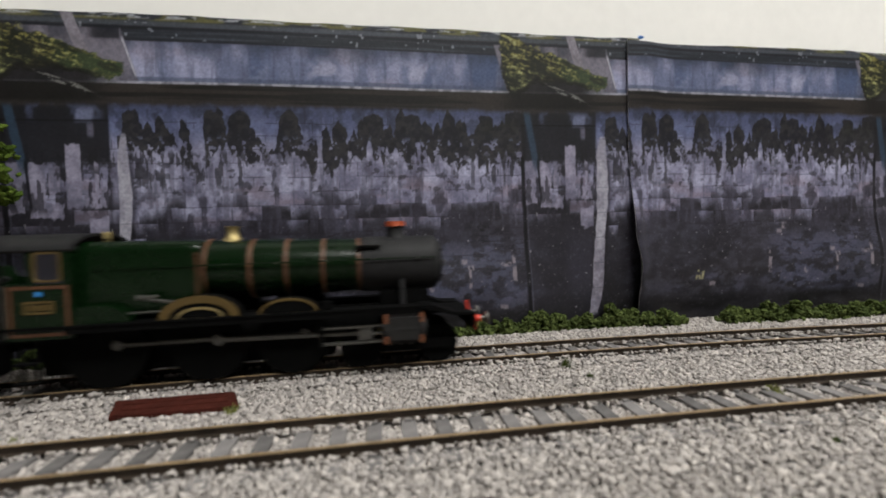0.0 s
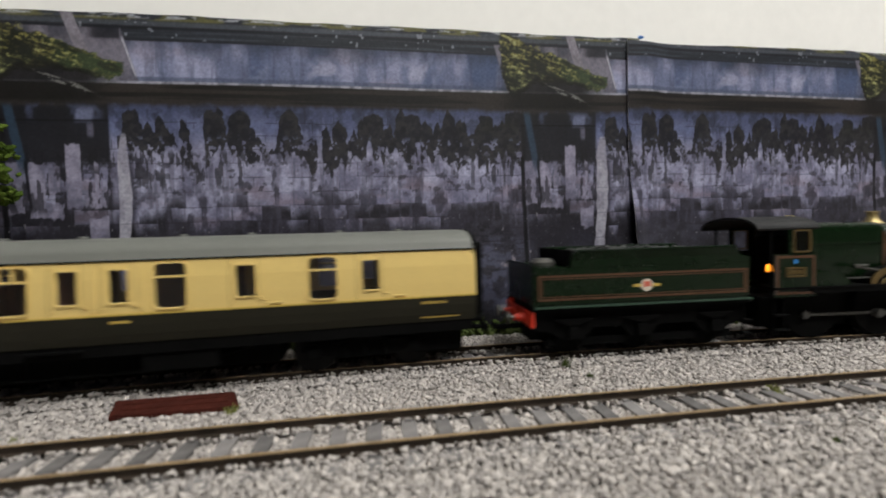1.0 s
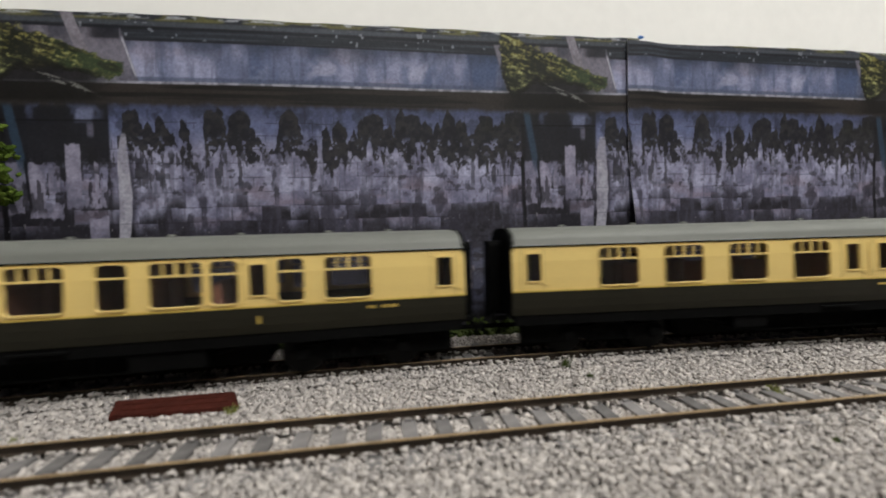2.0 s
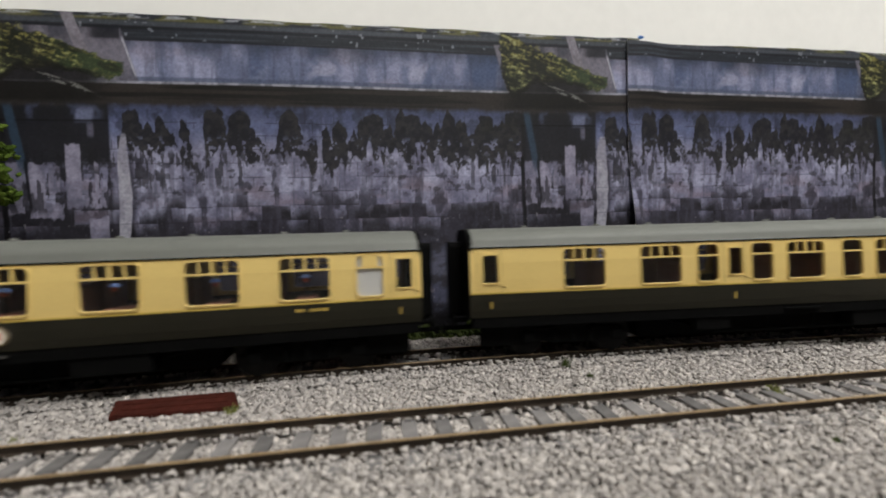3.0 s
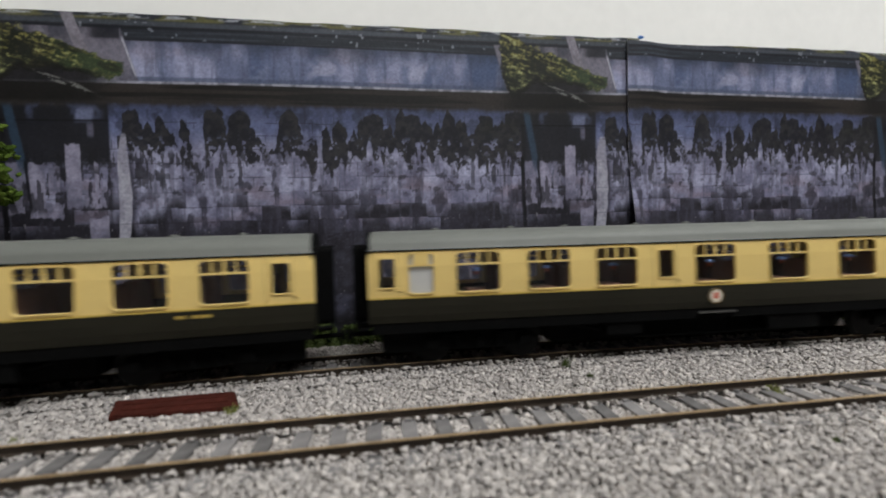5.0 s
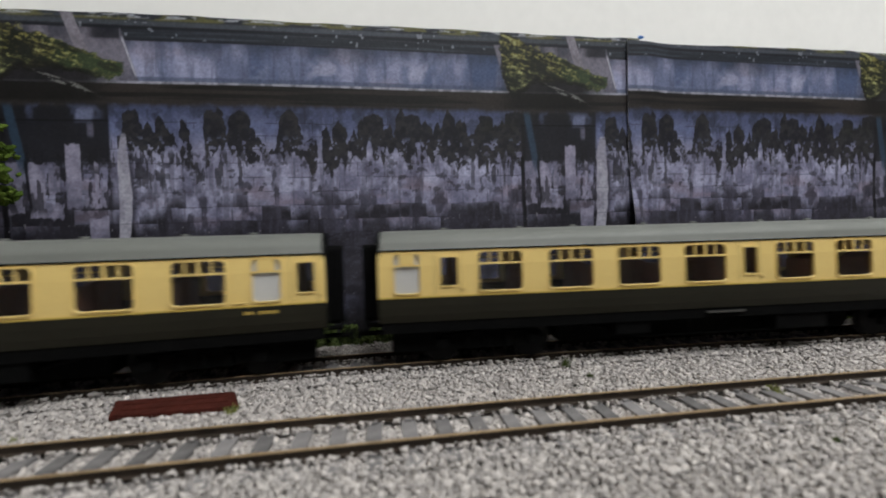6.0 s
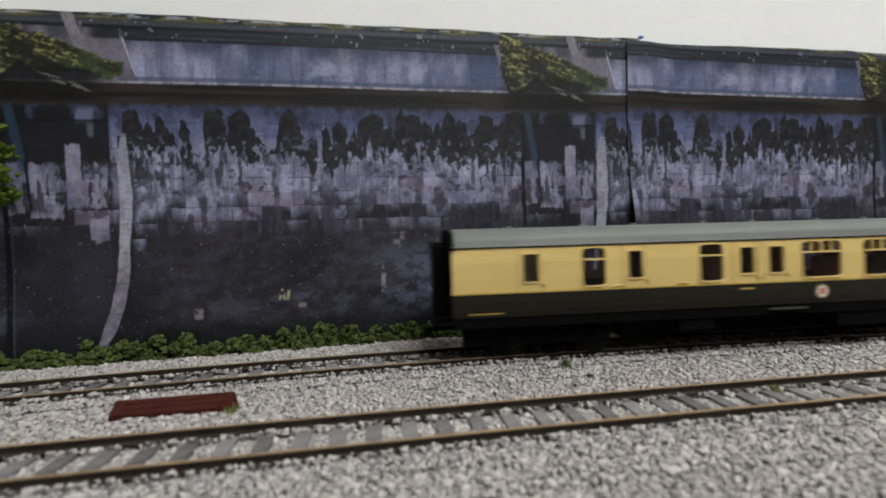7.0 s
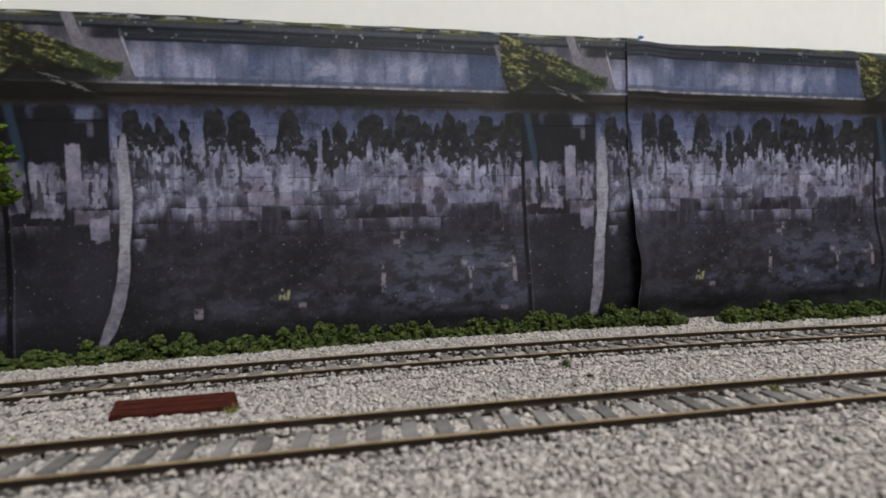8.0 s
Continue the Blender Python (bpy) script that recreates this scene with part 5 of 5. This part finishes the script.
    part("brake_rigging", box(bmesh.new(), -38, 38, -12.6, -11.6, 3.4, 6.4, 0.2), BLACK, t)
    for x in (-28, -1, 29):
        wheelset(t, (x, 0, 8.2), 8.2, 10)
    return t


# ---- engine: x is measured from the front of the cab; the origin lies 52 mm ahead of it
OX = 52.0


def engine():
    e0 = thing("steam_locomotive", "dark green lined steam locomotive with brass bonnet and copper-capped chimney", "steam locomotive", group="engine and tender")

    def X(x):
        return x - OX

    # boiler, tapered, and smokebox
    CZ = 36.3
    bm = lathe(bmesh.new(), [(X(34.5), 10.6), (X(35), 10.75), (X(60), 10.2), (X(85.6), 9.55)], "x", 48, (0, 0, CZ))
    boiler = part("boiler", bm, GREEN, e0, smooth=True)
    for x, r in ((34.9, 10.86), (49, 10.52), (60.6, 10.26), (72.9, 9.95), (85.2, 9.7)):
        part("boiler_band", lathe(bmesh.new(), [(X(x - 0.75), r - 0.3), (X(x - 0.75), r + 0.06), (X(x + 0.75), r + 0.04), (X(x + 0.75), r - 0.3)], "x", 48, (0, 0, CZ)), ORANGE, boiler, "orange-lined band")
    bm = lathe(bmesh.new(), [(X(85.9), 9.9), (X(86.2), 10.2), (X(112), 10.2), (X(113.2), 10.0), (X(114), 9.2)], "x", 48, (0, 0, CZ))
    sb = part("smokebox", bm, SOOT, e0, "sooty black smokebox", smooth=True)
    part("smokebox_door", lathe(bmesh.new(), [(X(114), 8.4), (X(115), 8.0), (X(116), 5.6), (X(116.6), 1.0)], "x", 40, (0, 0, CZ)), SOOT, sb, smooth=True)
    bm = rod(bmesh.new(), (X(116.4), 0, CZ), (X(118), 0, CZ), 0.5, seg=8)
    rod(bm, (X(117.6), 0, CZ), (X(117.6), 2.2, CZ - 2), 0.25, seg=6)
    part("door_dart", bm, STEEL, sb)
    for zz in (31.5, 41):
        part("door_strap", box(bmesh.new(), X(114.6), X(115.8), -7.0, 6.0, zz - 0.5, zz + 0.5, 0.15), SOOT, sb)
    part("ejector_box", box(bmesh.new(), X(84), X(93), -9.6, -7.2, 42.4, 43.6, 0.4), BLACK, e0)
    # Belpaire firebox
    sect = rounded(-11.4, 11.4, 22.0, 47.0, 3.6, 6)
    bm, rows = bmesh.new(), []
    for x, k in ((-0.5, 1.03), (30, 1.0), (33.2, 0.985), (34.4, 0.95)):
        rows.append([bm.verts.new((X(x), y * k, 34.5 + (z - 34.5) * k)) for y, z in sect])
    for p, q in zip(rows, rows[1:]):
        for i in range(len(p)):
            bm.faces.new((p[i], p[(i + 1) % len(p)], q[(i + 1) % len(p)], q[i]))
    bm.faces.new(rows[0]), bm.faces.new(rows[-1])
    fb = part("firebox", bm, GREEN, e0, smooth=True)
    for x in (0.8, 33.4):
        part("firebox_band", ring(bmesh.new(), [(X(x) + dx, z) for dx, z in ((-0.5, 24), (0.5, 24), (0.5, 43), (-0.5, 43))], [(X(x) + dx, z) for dx, z in ((-0.2, 24.3), (0.2, 24.3), (0.2, 42.7), (-0.2, 42.7))], -11.5, -11.7), ORANGE, fb)
    # chimney with a copper cap, brass bonnet, whistles
    bm = lathe(bmesh.new(), [(45.2, 5.0), (45.9, 4.1), (46.8, 3.5), (49.0, 3.2), (50.0, 3.25)], "z", 32, (X(99), 0, 0))
    ch = part("chimney", bm, SOOT, e0, smooth=True)
    part("chimney_cap", lathe(bmesh.new(), [(50.0, 3.3), (50.3, 4.0), (51.0, 3.75), (52.0, 3.6), (52.1, 2.9)], "z", 32, (X(99), 0, 0)), COPPER, ch, "copper chimney cap", smooth=True)
    part("safety_valve_bonnet", lathe(bmesh.new(), [(46.0, 4.2), (46.7, 3.4), (47.6, 2.5), (49.6, 1.9), (50.9, 2.1), (51.3, 2.5), (51.5, 2.0)], "z", 28, (X(41.5), 0, 0)), BRASS, e0, "polished brass bonnet", smooth=True)
    for y, r in ((-2.4, 0.55), (0.2, 0.7)):
        part("whistle", lathe(bmesh.new(), [(46.5, r * 0.6), (48.2, r * 0.6), (48.3, r), (50.2, r), (50.6, r * 0.5)], "z", 14, (X(2.6), y, 0)), BRASS, e0, "brass whistle", smooth=True)
    # running plate with its drop at the front, valances
    for e in (-1, 1):
        bm = box(bmesh.new(), X(-18), X(106), e * 13.7 - 3.2, e * 13.7 + 3.2, 21.4, 22.3, 0.15)
        part("running_plate", bm, BLACK, e0)
        part("valance", box(bmesh.new(), X(-2), X(106), e * 16.2 - 0.4, e * 16.2 + 0.4, 19.7, 21.4), BLACK, e0)
        out = [(X(106), 22.3), (X(110), 22.1), (X(114), 20.6), (X(118), 19.2), (X(125), 18.9), (X(125), 18.0), (X(117), 18.2), (X(112), 19.8), (X(106), 21.2)]
        part("front_plate", prism(bmesh.new(), out, e * 12 - 4.6, e * 12 + 4.6), BLACK, e0)
    part("front_deck", box(bmesh.new(), X(108), X(125), -8, 8, 17.6, 18.8, 0.2), BLACK, e0)
    bm = box(bmesh.new(), X(92), X(110), -7.2, 7.2, 16.5, 27.5, 0.8)
    part("saddle", bm, BLACK, e0)
    for e in (-1, 1):
        part("steam_pipe", rod(bmesh.new(), (X(100), e * 9.2, 31), (X(100.0), e * 10.8, 21.5), 1.1, seg=14), SOOT, e0)
    # frames under the boiler
    for e in (-1, 1):
        part("main_frame", box(bmesh.new(), X(-16), X(112), e * 5.8 - 0.5, e * 5.8 + 0.5, 9.5, 22.2), BLACK, e0)
    # box added between the frames to close light gaps behind the wheels
    part("engine_gap_fill", box(bmesh.new(), X(-16), X(76), -5.2, 5.2, 4.2, 20.0, 0.6), BLACK, e0)
    # splashers with name arc on the leading one of the pair under the firebox
    for cx, hw, top in ((35, 12.0, 29.3), (62, 9.4, 27.0), (4.6, 10.5, 27.8)):
        for e in (-1, 1):
            h = top - 22.2
            out = [(X(cx + hw * math.cos(a)), 22.2 + h * math.sin(a)) for a in [math.pi * k / 18 for k in range(19)]]
            s = part("splasher", prism(bmesh.new(), out, e * 9.5 - 0.2, e * 15.4), GREEN if cx == 4.6 else BLACK, e0)
            if cx == 4.6:
                continue
            o2 = [(X(cx + (hw - 0.1) * math.cos(a)), 22.3 + (h + 0.05) * math.sin(a)) for a in [math.pi * k / 18 for k in range(19)]]
            i2 = [(X(cx + (hw - (2.9 if cx == 35 else 0.9)) * math.cos(a)), 22.3 + (h - (2.4 if cx == 35 else 0.8)) * math.sin(a)) for a in [math.pi * k / 18 for k in range(19)]]
            part("nameplate" if cx == 35 else "beading", ring(bmesh.new(), o2, i2, e * 15.35, e * 15.75), DULLBRASS, s, "curved brass nameplate" if cx == 35 else "brass beading")
            if cx == 35:
                i3 = [(X(cx + (hw - 5.0) * math.cos(a)), 22.3 + (h - 3.7) * math.sin(a)) for a in [math.pi * k / 18 for k in range(19)]]
                i4 = [(X(cx + (hw - 5.8) * math.cos(a)), 22.3 + (h - 4.4) * math.sin(a)) for a in [math.pi * k / 18 for k in range(19)]]
                part("beading", ring(bmesh.new(), i3, i4, e * 15.35, e * 15.7), BRASS, s, "bright brass beading")
    # cab
    for e in (-1, 1):
        out_lo = [(X(-17.5), 18.4), (X(0), 18.4), (X(0), 35.2), (X(-17.5), 35.2)]
        bm = prism(bmesh.new(), out_lo, e * 15.6 - 0.35, e * 15.6 + 0.35)
        box(bm, X(-2.2), X(0), e * 15.6 - 0.35, e * 15.6 + 0.35, 35.2, 45.6)
        box(bm, X(-11.4), X(-9.9), e * 15.6 - 0.35, e * 15.6 + 0.35, 35.2, 45.6)
        box(bm, X(-9.9), X(-2.2), e * 15.6 - 0.35, e * 15.6 + 0.35, 44.6, 45.6)
        cs = part("cab_side", bm, GREEN, e0)
        part("window_frame", ring(bmesh.new(), rounded(X(-9.7), X(-2.3), 35.7, 44.7, 1.2), rounded(X(-9.1), X(-2.9), 36.3, 44.1, 0.9), e * 15.5, e * 16.2), DULLBRASS, cs, "brass window frame")
        pn = part("pane", prism(bmesh.new(), rounded(X(-9.2), X(-2.8), 36.2, 44.2, 0.9), e * 15.5, e * 15.65), PANE, cs)
        pn.visible_shadow = False
        a, b, c0, d = X(-16.6), X(-0.7), 19.4, 34.6
        part("lining", ring(bmesh.new(), [(a, c0), (b, c0), (b, d), (a, d)], [(a + 1.0, c0 + 1.0), (b - 1.0, c0 + 1.0), (b - 1.0, d - 1.0), (a + 1.0, d - 1.0)], e * 15.9, e * 16.06), ORANGE, cs, "orange lining frame")
        part("number_plate", ring(bmesh.new(), [(X(-12.6), 26.2), (X(-4.6), 26.2), (X(-4.6), 30.0), (X(-12.6), 30.0)], [(X(-12.0), 26.8), (X(-5.2), 26.8), (X(-5.2), 29.4), (X(-12.0), 29.4)], e * 15.9, e * 16.3), DULLBRASS, cs, "brass cab plate")
        bm = bmesh.new()
        for k in range(4):
            box(bm, X(-11.4 + k * 1.55), X(-10.3 + k * 1.55), e * 16.1 - 0.1, e * 16.1 + 0.1, 27.2, 29.0)
        part("plate_bars", bm, DULLBRASS, cs)
        part("spot", rod(bmesh.new(), (X(-8.6), e * 15.8, 32.2), (X(-8.6), e * 16.06, 32.2), 0.85, seg=16), BLUE, cs, "small blue disc")
        part("handrail", rod(bmesh.new(), (X(-17.4), e * 16.4, 19.5), (X(-17.4), e * 16.4, 34.8), 0.3, seg=8), STEEL, cs)
        bm = box(bmesh.new(), X(-16.5), X(-10.5), e * 14.6 - 1.4, e * 14.6 + 1.4, 5.0, 5.6)
        box(bm, X(-16.5), X(-10.5), e * 14.6 - 1.4, e * 14.6 + 1.4, 10.8, 11.4)
        box(bm, X(-16.0), X(-15.2), e * 13.6 - 0.3, e * 13.6 + 0.3, 5.0, 19)
        box(bm, X(-11.8), X(-11.0), e * 13.6 - 0.3, e * 13.6 + 0.3, 5.0, 19)
        part("cab_steps", bm, BLACK, e0)
    part("cab_front", box(bmesh.new(), X(-0.6), X(0.2), -15.4, 15.4, 22.3, 46.0), GREEN, e0)
    part("cab_floor", box(bmesh.new(), X(-22), X(-0.6), -15.0, 15.0, 17.6, 18.6), BLACK, e0)
    bm, rows = bmesh.new(), []
    for x in (X(-24.6), X(-24.0), X(0.6), X(1.0)):
        arc_o = [(-16.4 * math.cos(a), 45.3 + 5.0 * math.sin(a)) for a in [math.pi * k / 16 for k in range(17)]]
        arc_i = [(y * 0.96, z - 0.7) for y, z in reversed(arc_o)]
        rows.append([bm.verts.new((x, y, z)) for y, z in arc_o + arc_i])
    for p, q in zip(rows, rows[1:]):
        for i in range(len(p)):
            bm.faces.new((p[i], p[(i + 1) % len(p)], q[(i + 1) % len(p)], q[i]))
    bm.faces.new(rows[0]), bm.faces.new(rows[-1])
    part("cab_roof", bm, SOOT, e0, "dark grey arched cab roof", smooth=True)
    part("backhead", box(bmesh.new(), X(-4.5), X(-0.7), -9, 9, 18.6, 42, 1.0), BLACK, e0)
    part("fire_door", box(bmesh.new(), X(-5.2), X(-4.4), -3.0, 3.0, 26.0, 29.5, 0.3), COPPER, e0, "copper-red fire door")
    part("cab_lamp", lathe(bmesh.new(), [(27.8, 0.9), (28.2, 1.5), (30.4, 1.5), (30.9, 0.9)], "z", 16, (X(-13.2), -9.5, 0)), FIRE, e0, "glowing orange cab light")
    for e in (-1, 1):
        part("roof_stanchion", rod(bmesh.new(), (X(-18.2), e * 15.2, 18.6), (X(-18.2), e * 15.2, 45.4), 0.45, seg=8), BLACK, e0)
    # cylinders
    for e in (-1, 1):
        bm = lathe(bmesh.new(), [(X(92.6), 5.4), (X(92.8), 5.6), (X(106.8), 5.6), (X(107), 5.4)], "x", 28, (0, e * 12.4, 14.6))
        box(bm, X(92.8), X(106.8), e * 12.4 - 5.5, e * 12.4 + 5.5, 9.4, 20.2, 1.6)
        cy = part("cylinder", bm, CYLGREY, e0)
        for x in (93.6, 105.8):
            part("cylinder_band", box(bmesh.new(), X(x - 0.7), X(x + 0.7), e * 12.4 - 5.85, e * 12.4 + 5.85, 9.1, 20.5, 1.8), BANDRED, cy, "orange-lined band")
        part("cylinder_cover", lathe(bmesh.new(), [(X(107), 4.6), (X(107.8), 4.2), (X(108.2), 2.0)], "x", 20, (0, e * 11.6, 14.6)), SOOT, cy)
        part("gland", rod(bmesh.new(), (X(90.4), e * 11.6, 13.0), (X(92.6), e * 11.6, 13.0), 1.1, seg=12), BRASS, cy, "brass gland")
        bm = box(bmesh.new(), X(72), X(92.6), e * 13.6 - 0.9, e * 13.6 + 0.9, 15.3, 16.1)
        box(bm, X(72), X(92.6), e * 13.6 - 0.9, e * 13.6 + 0.9, 9.9, 10.7)
        part("slide_bar", bm, STEEL, e0)
        bm = box(bmesh.new(), X(71.2), X(72.6), e * 13.2 - 1.6, e * 13.2 + 1.6, 9.0, 20.5, 0.2)
        part("slide_bar_bracket", bm, BLACK, e0)
        for k in range(4):
            part("drain_cock", rod(bmesh.new(), (X(95 + k * 3.6), e * 15.0, 8.6), (X(95 + k * 3.6), e * 15.0, 9.6), 0.35, seg=8), STEEL, cy)
    # reversing rod and handrails
    bm = rod(bmesh.new(), (X(17), -14.9, 29.4), (X(30), -14.9, 27.2), 0.5, seg=8)
    rod(bm, (X(17), -14.9, 29.4), (X(23), -14.9, 29.8), 0.9, 0.4, 8)
    part("reversing_rod", bm, STEEL, e0, "bright steel reversing lever")
    part("reversing_rod", rod(bmesh.new(), (X(6), -14.2, 24.6), (X(26), -14.2, 24.8), 0.4, seg=8), STEEL, e0)
    part("lubricator", box(bmesh.new(), X(72.5), X(76), -15.4, -12.8, 22.3, 25.4, 0.4), BLACK, e0)
    for e in (-1, 1):
        part("handrail", rod(bmesh.new(), (X(4), e * 11.9, 38.6), (X(112), e * 10.6, 38.6), 0.25, seg=6), GREEN, e0)
        bm = bmesh.new()
        for k in range(7):
            rod(bm, (X(10 + k * 16), e * 9.6, 38.6), (X(10 + k * 16), e * 11.6, 38.6), 0.3, seg=6)
        part("handrail_knob", bm, STEEL, e0)
    # buffer beam, buffers, hoses, lamp irons
    beam = part("buffer_beam", box(bmesh.new(), X(124.4), X(125.6), -15.8, 15.8, 12.2, 18.0, 0.2), BLACK, e0, "black-edged buffer beam")
    part("beam_face", box(bmesh.new(), X(125.55), X(125.8), -15.4, 15.4, 12.5, 17.7), RED, beam, "red painted face")
    for y in (-6.9, 6.9):
        part("buffer", rod(bmesh.new(), (X(125.6), y, 14.6), (X(129.4), y, 14.6), 1.7, 1.25, 14), RED, beam, "red buffer housing")
        bm = rod(bmesh.new(), (X(129.2), y, 14.6), (X(131.6), y, 14.6), 0.7, seg=10)
        rod(bm, (X(131.4), y, 14.6), (X(132.2), y, 14.6), 2.4, seg=20)
        part("buffer_head", bm, STEEL, beam)
    part("vacuum_pipe", rod(bmesh.new(), (X(124.0), -10.5, 18.6), (X(123.4), -10.5, 22.2), 0.6, 0.5, 8), RED, e0, "red hose end")
    bm = rod(bmesh.new(), (X(125.9), 1.5, 14), (X(129.5), 1.5, 13.0), 0.5, seg=8)
    rod(bm, (X(129.5), 1.5, 13.2), (X(129.9), 1.5, 8.0), 0.6, seg=8)
    part("coupling_hook", bm, BLACK, e0)
    # bogie and wheels
    bg = part("bogie", box(bmesh.new(), X(80), X(118), -5.4, 5.4, 6.6, 11.0, 0.6), BLACK, e0)
    for e in (-1, 1):
        part("side_frame", box(bmesh.new(), X(80), X(118.4), e * 10.4 - 0.5, e * 10.4 + 0.5, 5.4, 9.2, 0.3), BLACK, bg)
    for x in (85.2, 113.0):
        wheelset(e0, (X(x), 0, 6.9), 6.9, 9, face=BLACK)
    for x in (4.6, 35.0, 62.2):
        wheelset(e0, (X(x), 0, 12.0), 12.0, 18, "driving_wheelset")
    # moving rods: crank pins 4.6 mm from the axles
    sets = []
    for e in (-1, 1):
        bm = bmesh.new()
        for x in (4.6, 35.0, 62.2):
            rod(bm, (X(x), e * 10.2, 12), (X(x), e * 11.3, 12), 1.5, seg=14)
        box(bm, X(4.6), X(62.2), e * 10.8 - 0.35, e * 10.8 + 0.35, 11.55, 12.45, 0.15)
        sets.append(("couple", e, part("coupling_rod", bm, STEEL, e0)))
        length = 47.5
        bm = box(bmesh.new(), 0, length, -0.4, 0.4, -0.65, 0.65, 0.2)
        rod(bm, (0, -0.6, 0), (0, 0.6, 0), 1.7, seg=16)
        rod(bm, (length, -0.6, 0), (length, 0.6, 0), 1.2, seg=14)
        sets.append(("connect", e, part("connecting_rod", bm, STEEL, e0)))
        bm = box(bmesh.new(), -2.4, 2.4, -1.2, 1.2, -2.2, 2.2, 0.4)
        rod(bm, (2, 0, 0), (16, 0, 0), 0.55, seg=8)
        sets.append(("cross", e, part("crosshead", bm, STEEL, e0)))
    return e0, sets


tend = tender()
loco, RODS = engine()
MOVERS.append((tend, 66.2, 28))
MOVERS.append((loco, 138.3 + OX, 45))

# ---- how the train runs: place of the first coach's front end along the line, in mm, at seconds
RUN_T = (0.0, 0.4, 0.5, 1.0, 1.5, 1.7, 2.8, 3.0, 3.5, 4.0, 4.5, 4.7, 5.8, 6.0, 6.5, 7.0, 7.5, 8.0)
RUN_S = (-234.0, -122.0, -99.8, 29.4, 162.2, 220.1, 521.0, 565.0, 692.6, 815.0, 943.6, 997.9, 1314.0, 1365.0, 1516.0, 1668.5, 1820.0, 1969.0)


def run(t):
    """Smooth travel through the places above."""
    k = max(0, min(len(RUN_T) - 2, int(np.searchsorted(RUN_T, t, side="right")) - 1))

    def slope(i):
        a, b = max(0, i - 1), min(len(RUN_T) - 1, i + 1)
        return (RUN_S[b] - RUN_S[a]) / (RUN_T[b] - RUN_T[a])

    h = RUN_T[k + 1] - RUN_T[k]
    u = (t - RUN_T[k]) / h
    return ((2 * u ** 3 - 3 * u ** 2 + 1) * RUN_S[k] + (u ** 3 - 2 * u ** 2 + u) * h * slope(k)
            + (-2 * u ** 3 + 3 * u ** 2) * RUN_S[k + 1] + (u ** 3 - u ** 2) * h * slope(k + 1))


def vehicle_pose(s, half):
    a, _ = on_track(BACK, s - half)
    b, _ = on_track(BACK, s + half)
    m = (a + b) / 2 * MM
    return pose(m.x, m.y, 0, 0, 0, math.degrees(math.atan2(b.y - a.y, b.x - a.x)))


def motions():
    tenths = [k / 10 for k in range(81)]
    ticks = [k / FPS for k in range(8 * FPS + 1)]
    for ob, back, half in MOVERS:
        walk(ob, [(t, vehicle_pose(run(t) + back, half)) for t in tenths])
    for ob, r, at in SPINNERS:
        walk(ob, [(t, pose(at[0] * MM, at[1] * MM, at[2] * MM, 0, math.degrees(run(t) / r), 0)) for t in ticks])
    for what, e, ob in RODS:
        rows = []
        for t in ticks:
            a = run(t) / 12.0 + (0 if e < 0 else math.pi / 2) + 0.2
            cx, cz = 4.6 * math.cos(a), -4.6 * math.sin(a)
            if what == "couple":
                rows.append((t, pose(cx * MM, 0, cz * MM)))
                continue
            px, pz = 35.0 - OX + cx, 12.0 + cz
            dip = math.asin((13.0 - pz) / 47.5)
            if what == "connect":
                rows.append((t, pose(px * MM, e * 12.3 * MM, pz * MM, 0, -math.degrees(dip), 0)))
            else:
                rows.append((t, pose((px + 47.5 * math.cos(dip)) * MM, e * 13.4 * MM, 13.0 * MM)))
        walk(ob, rows)


motions()
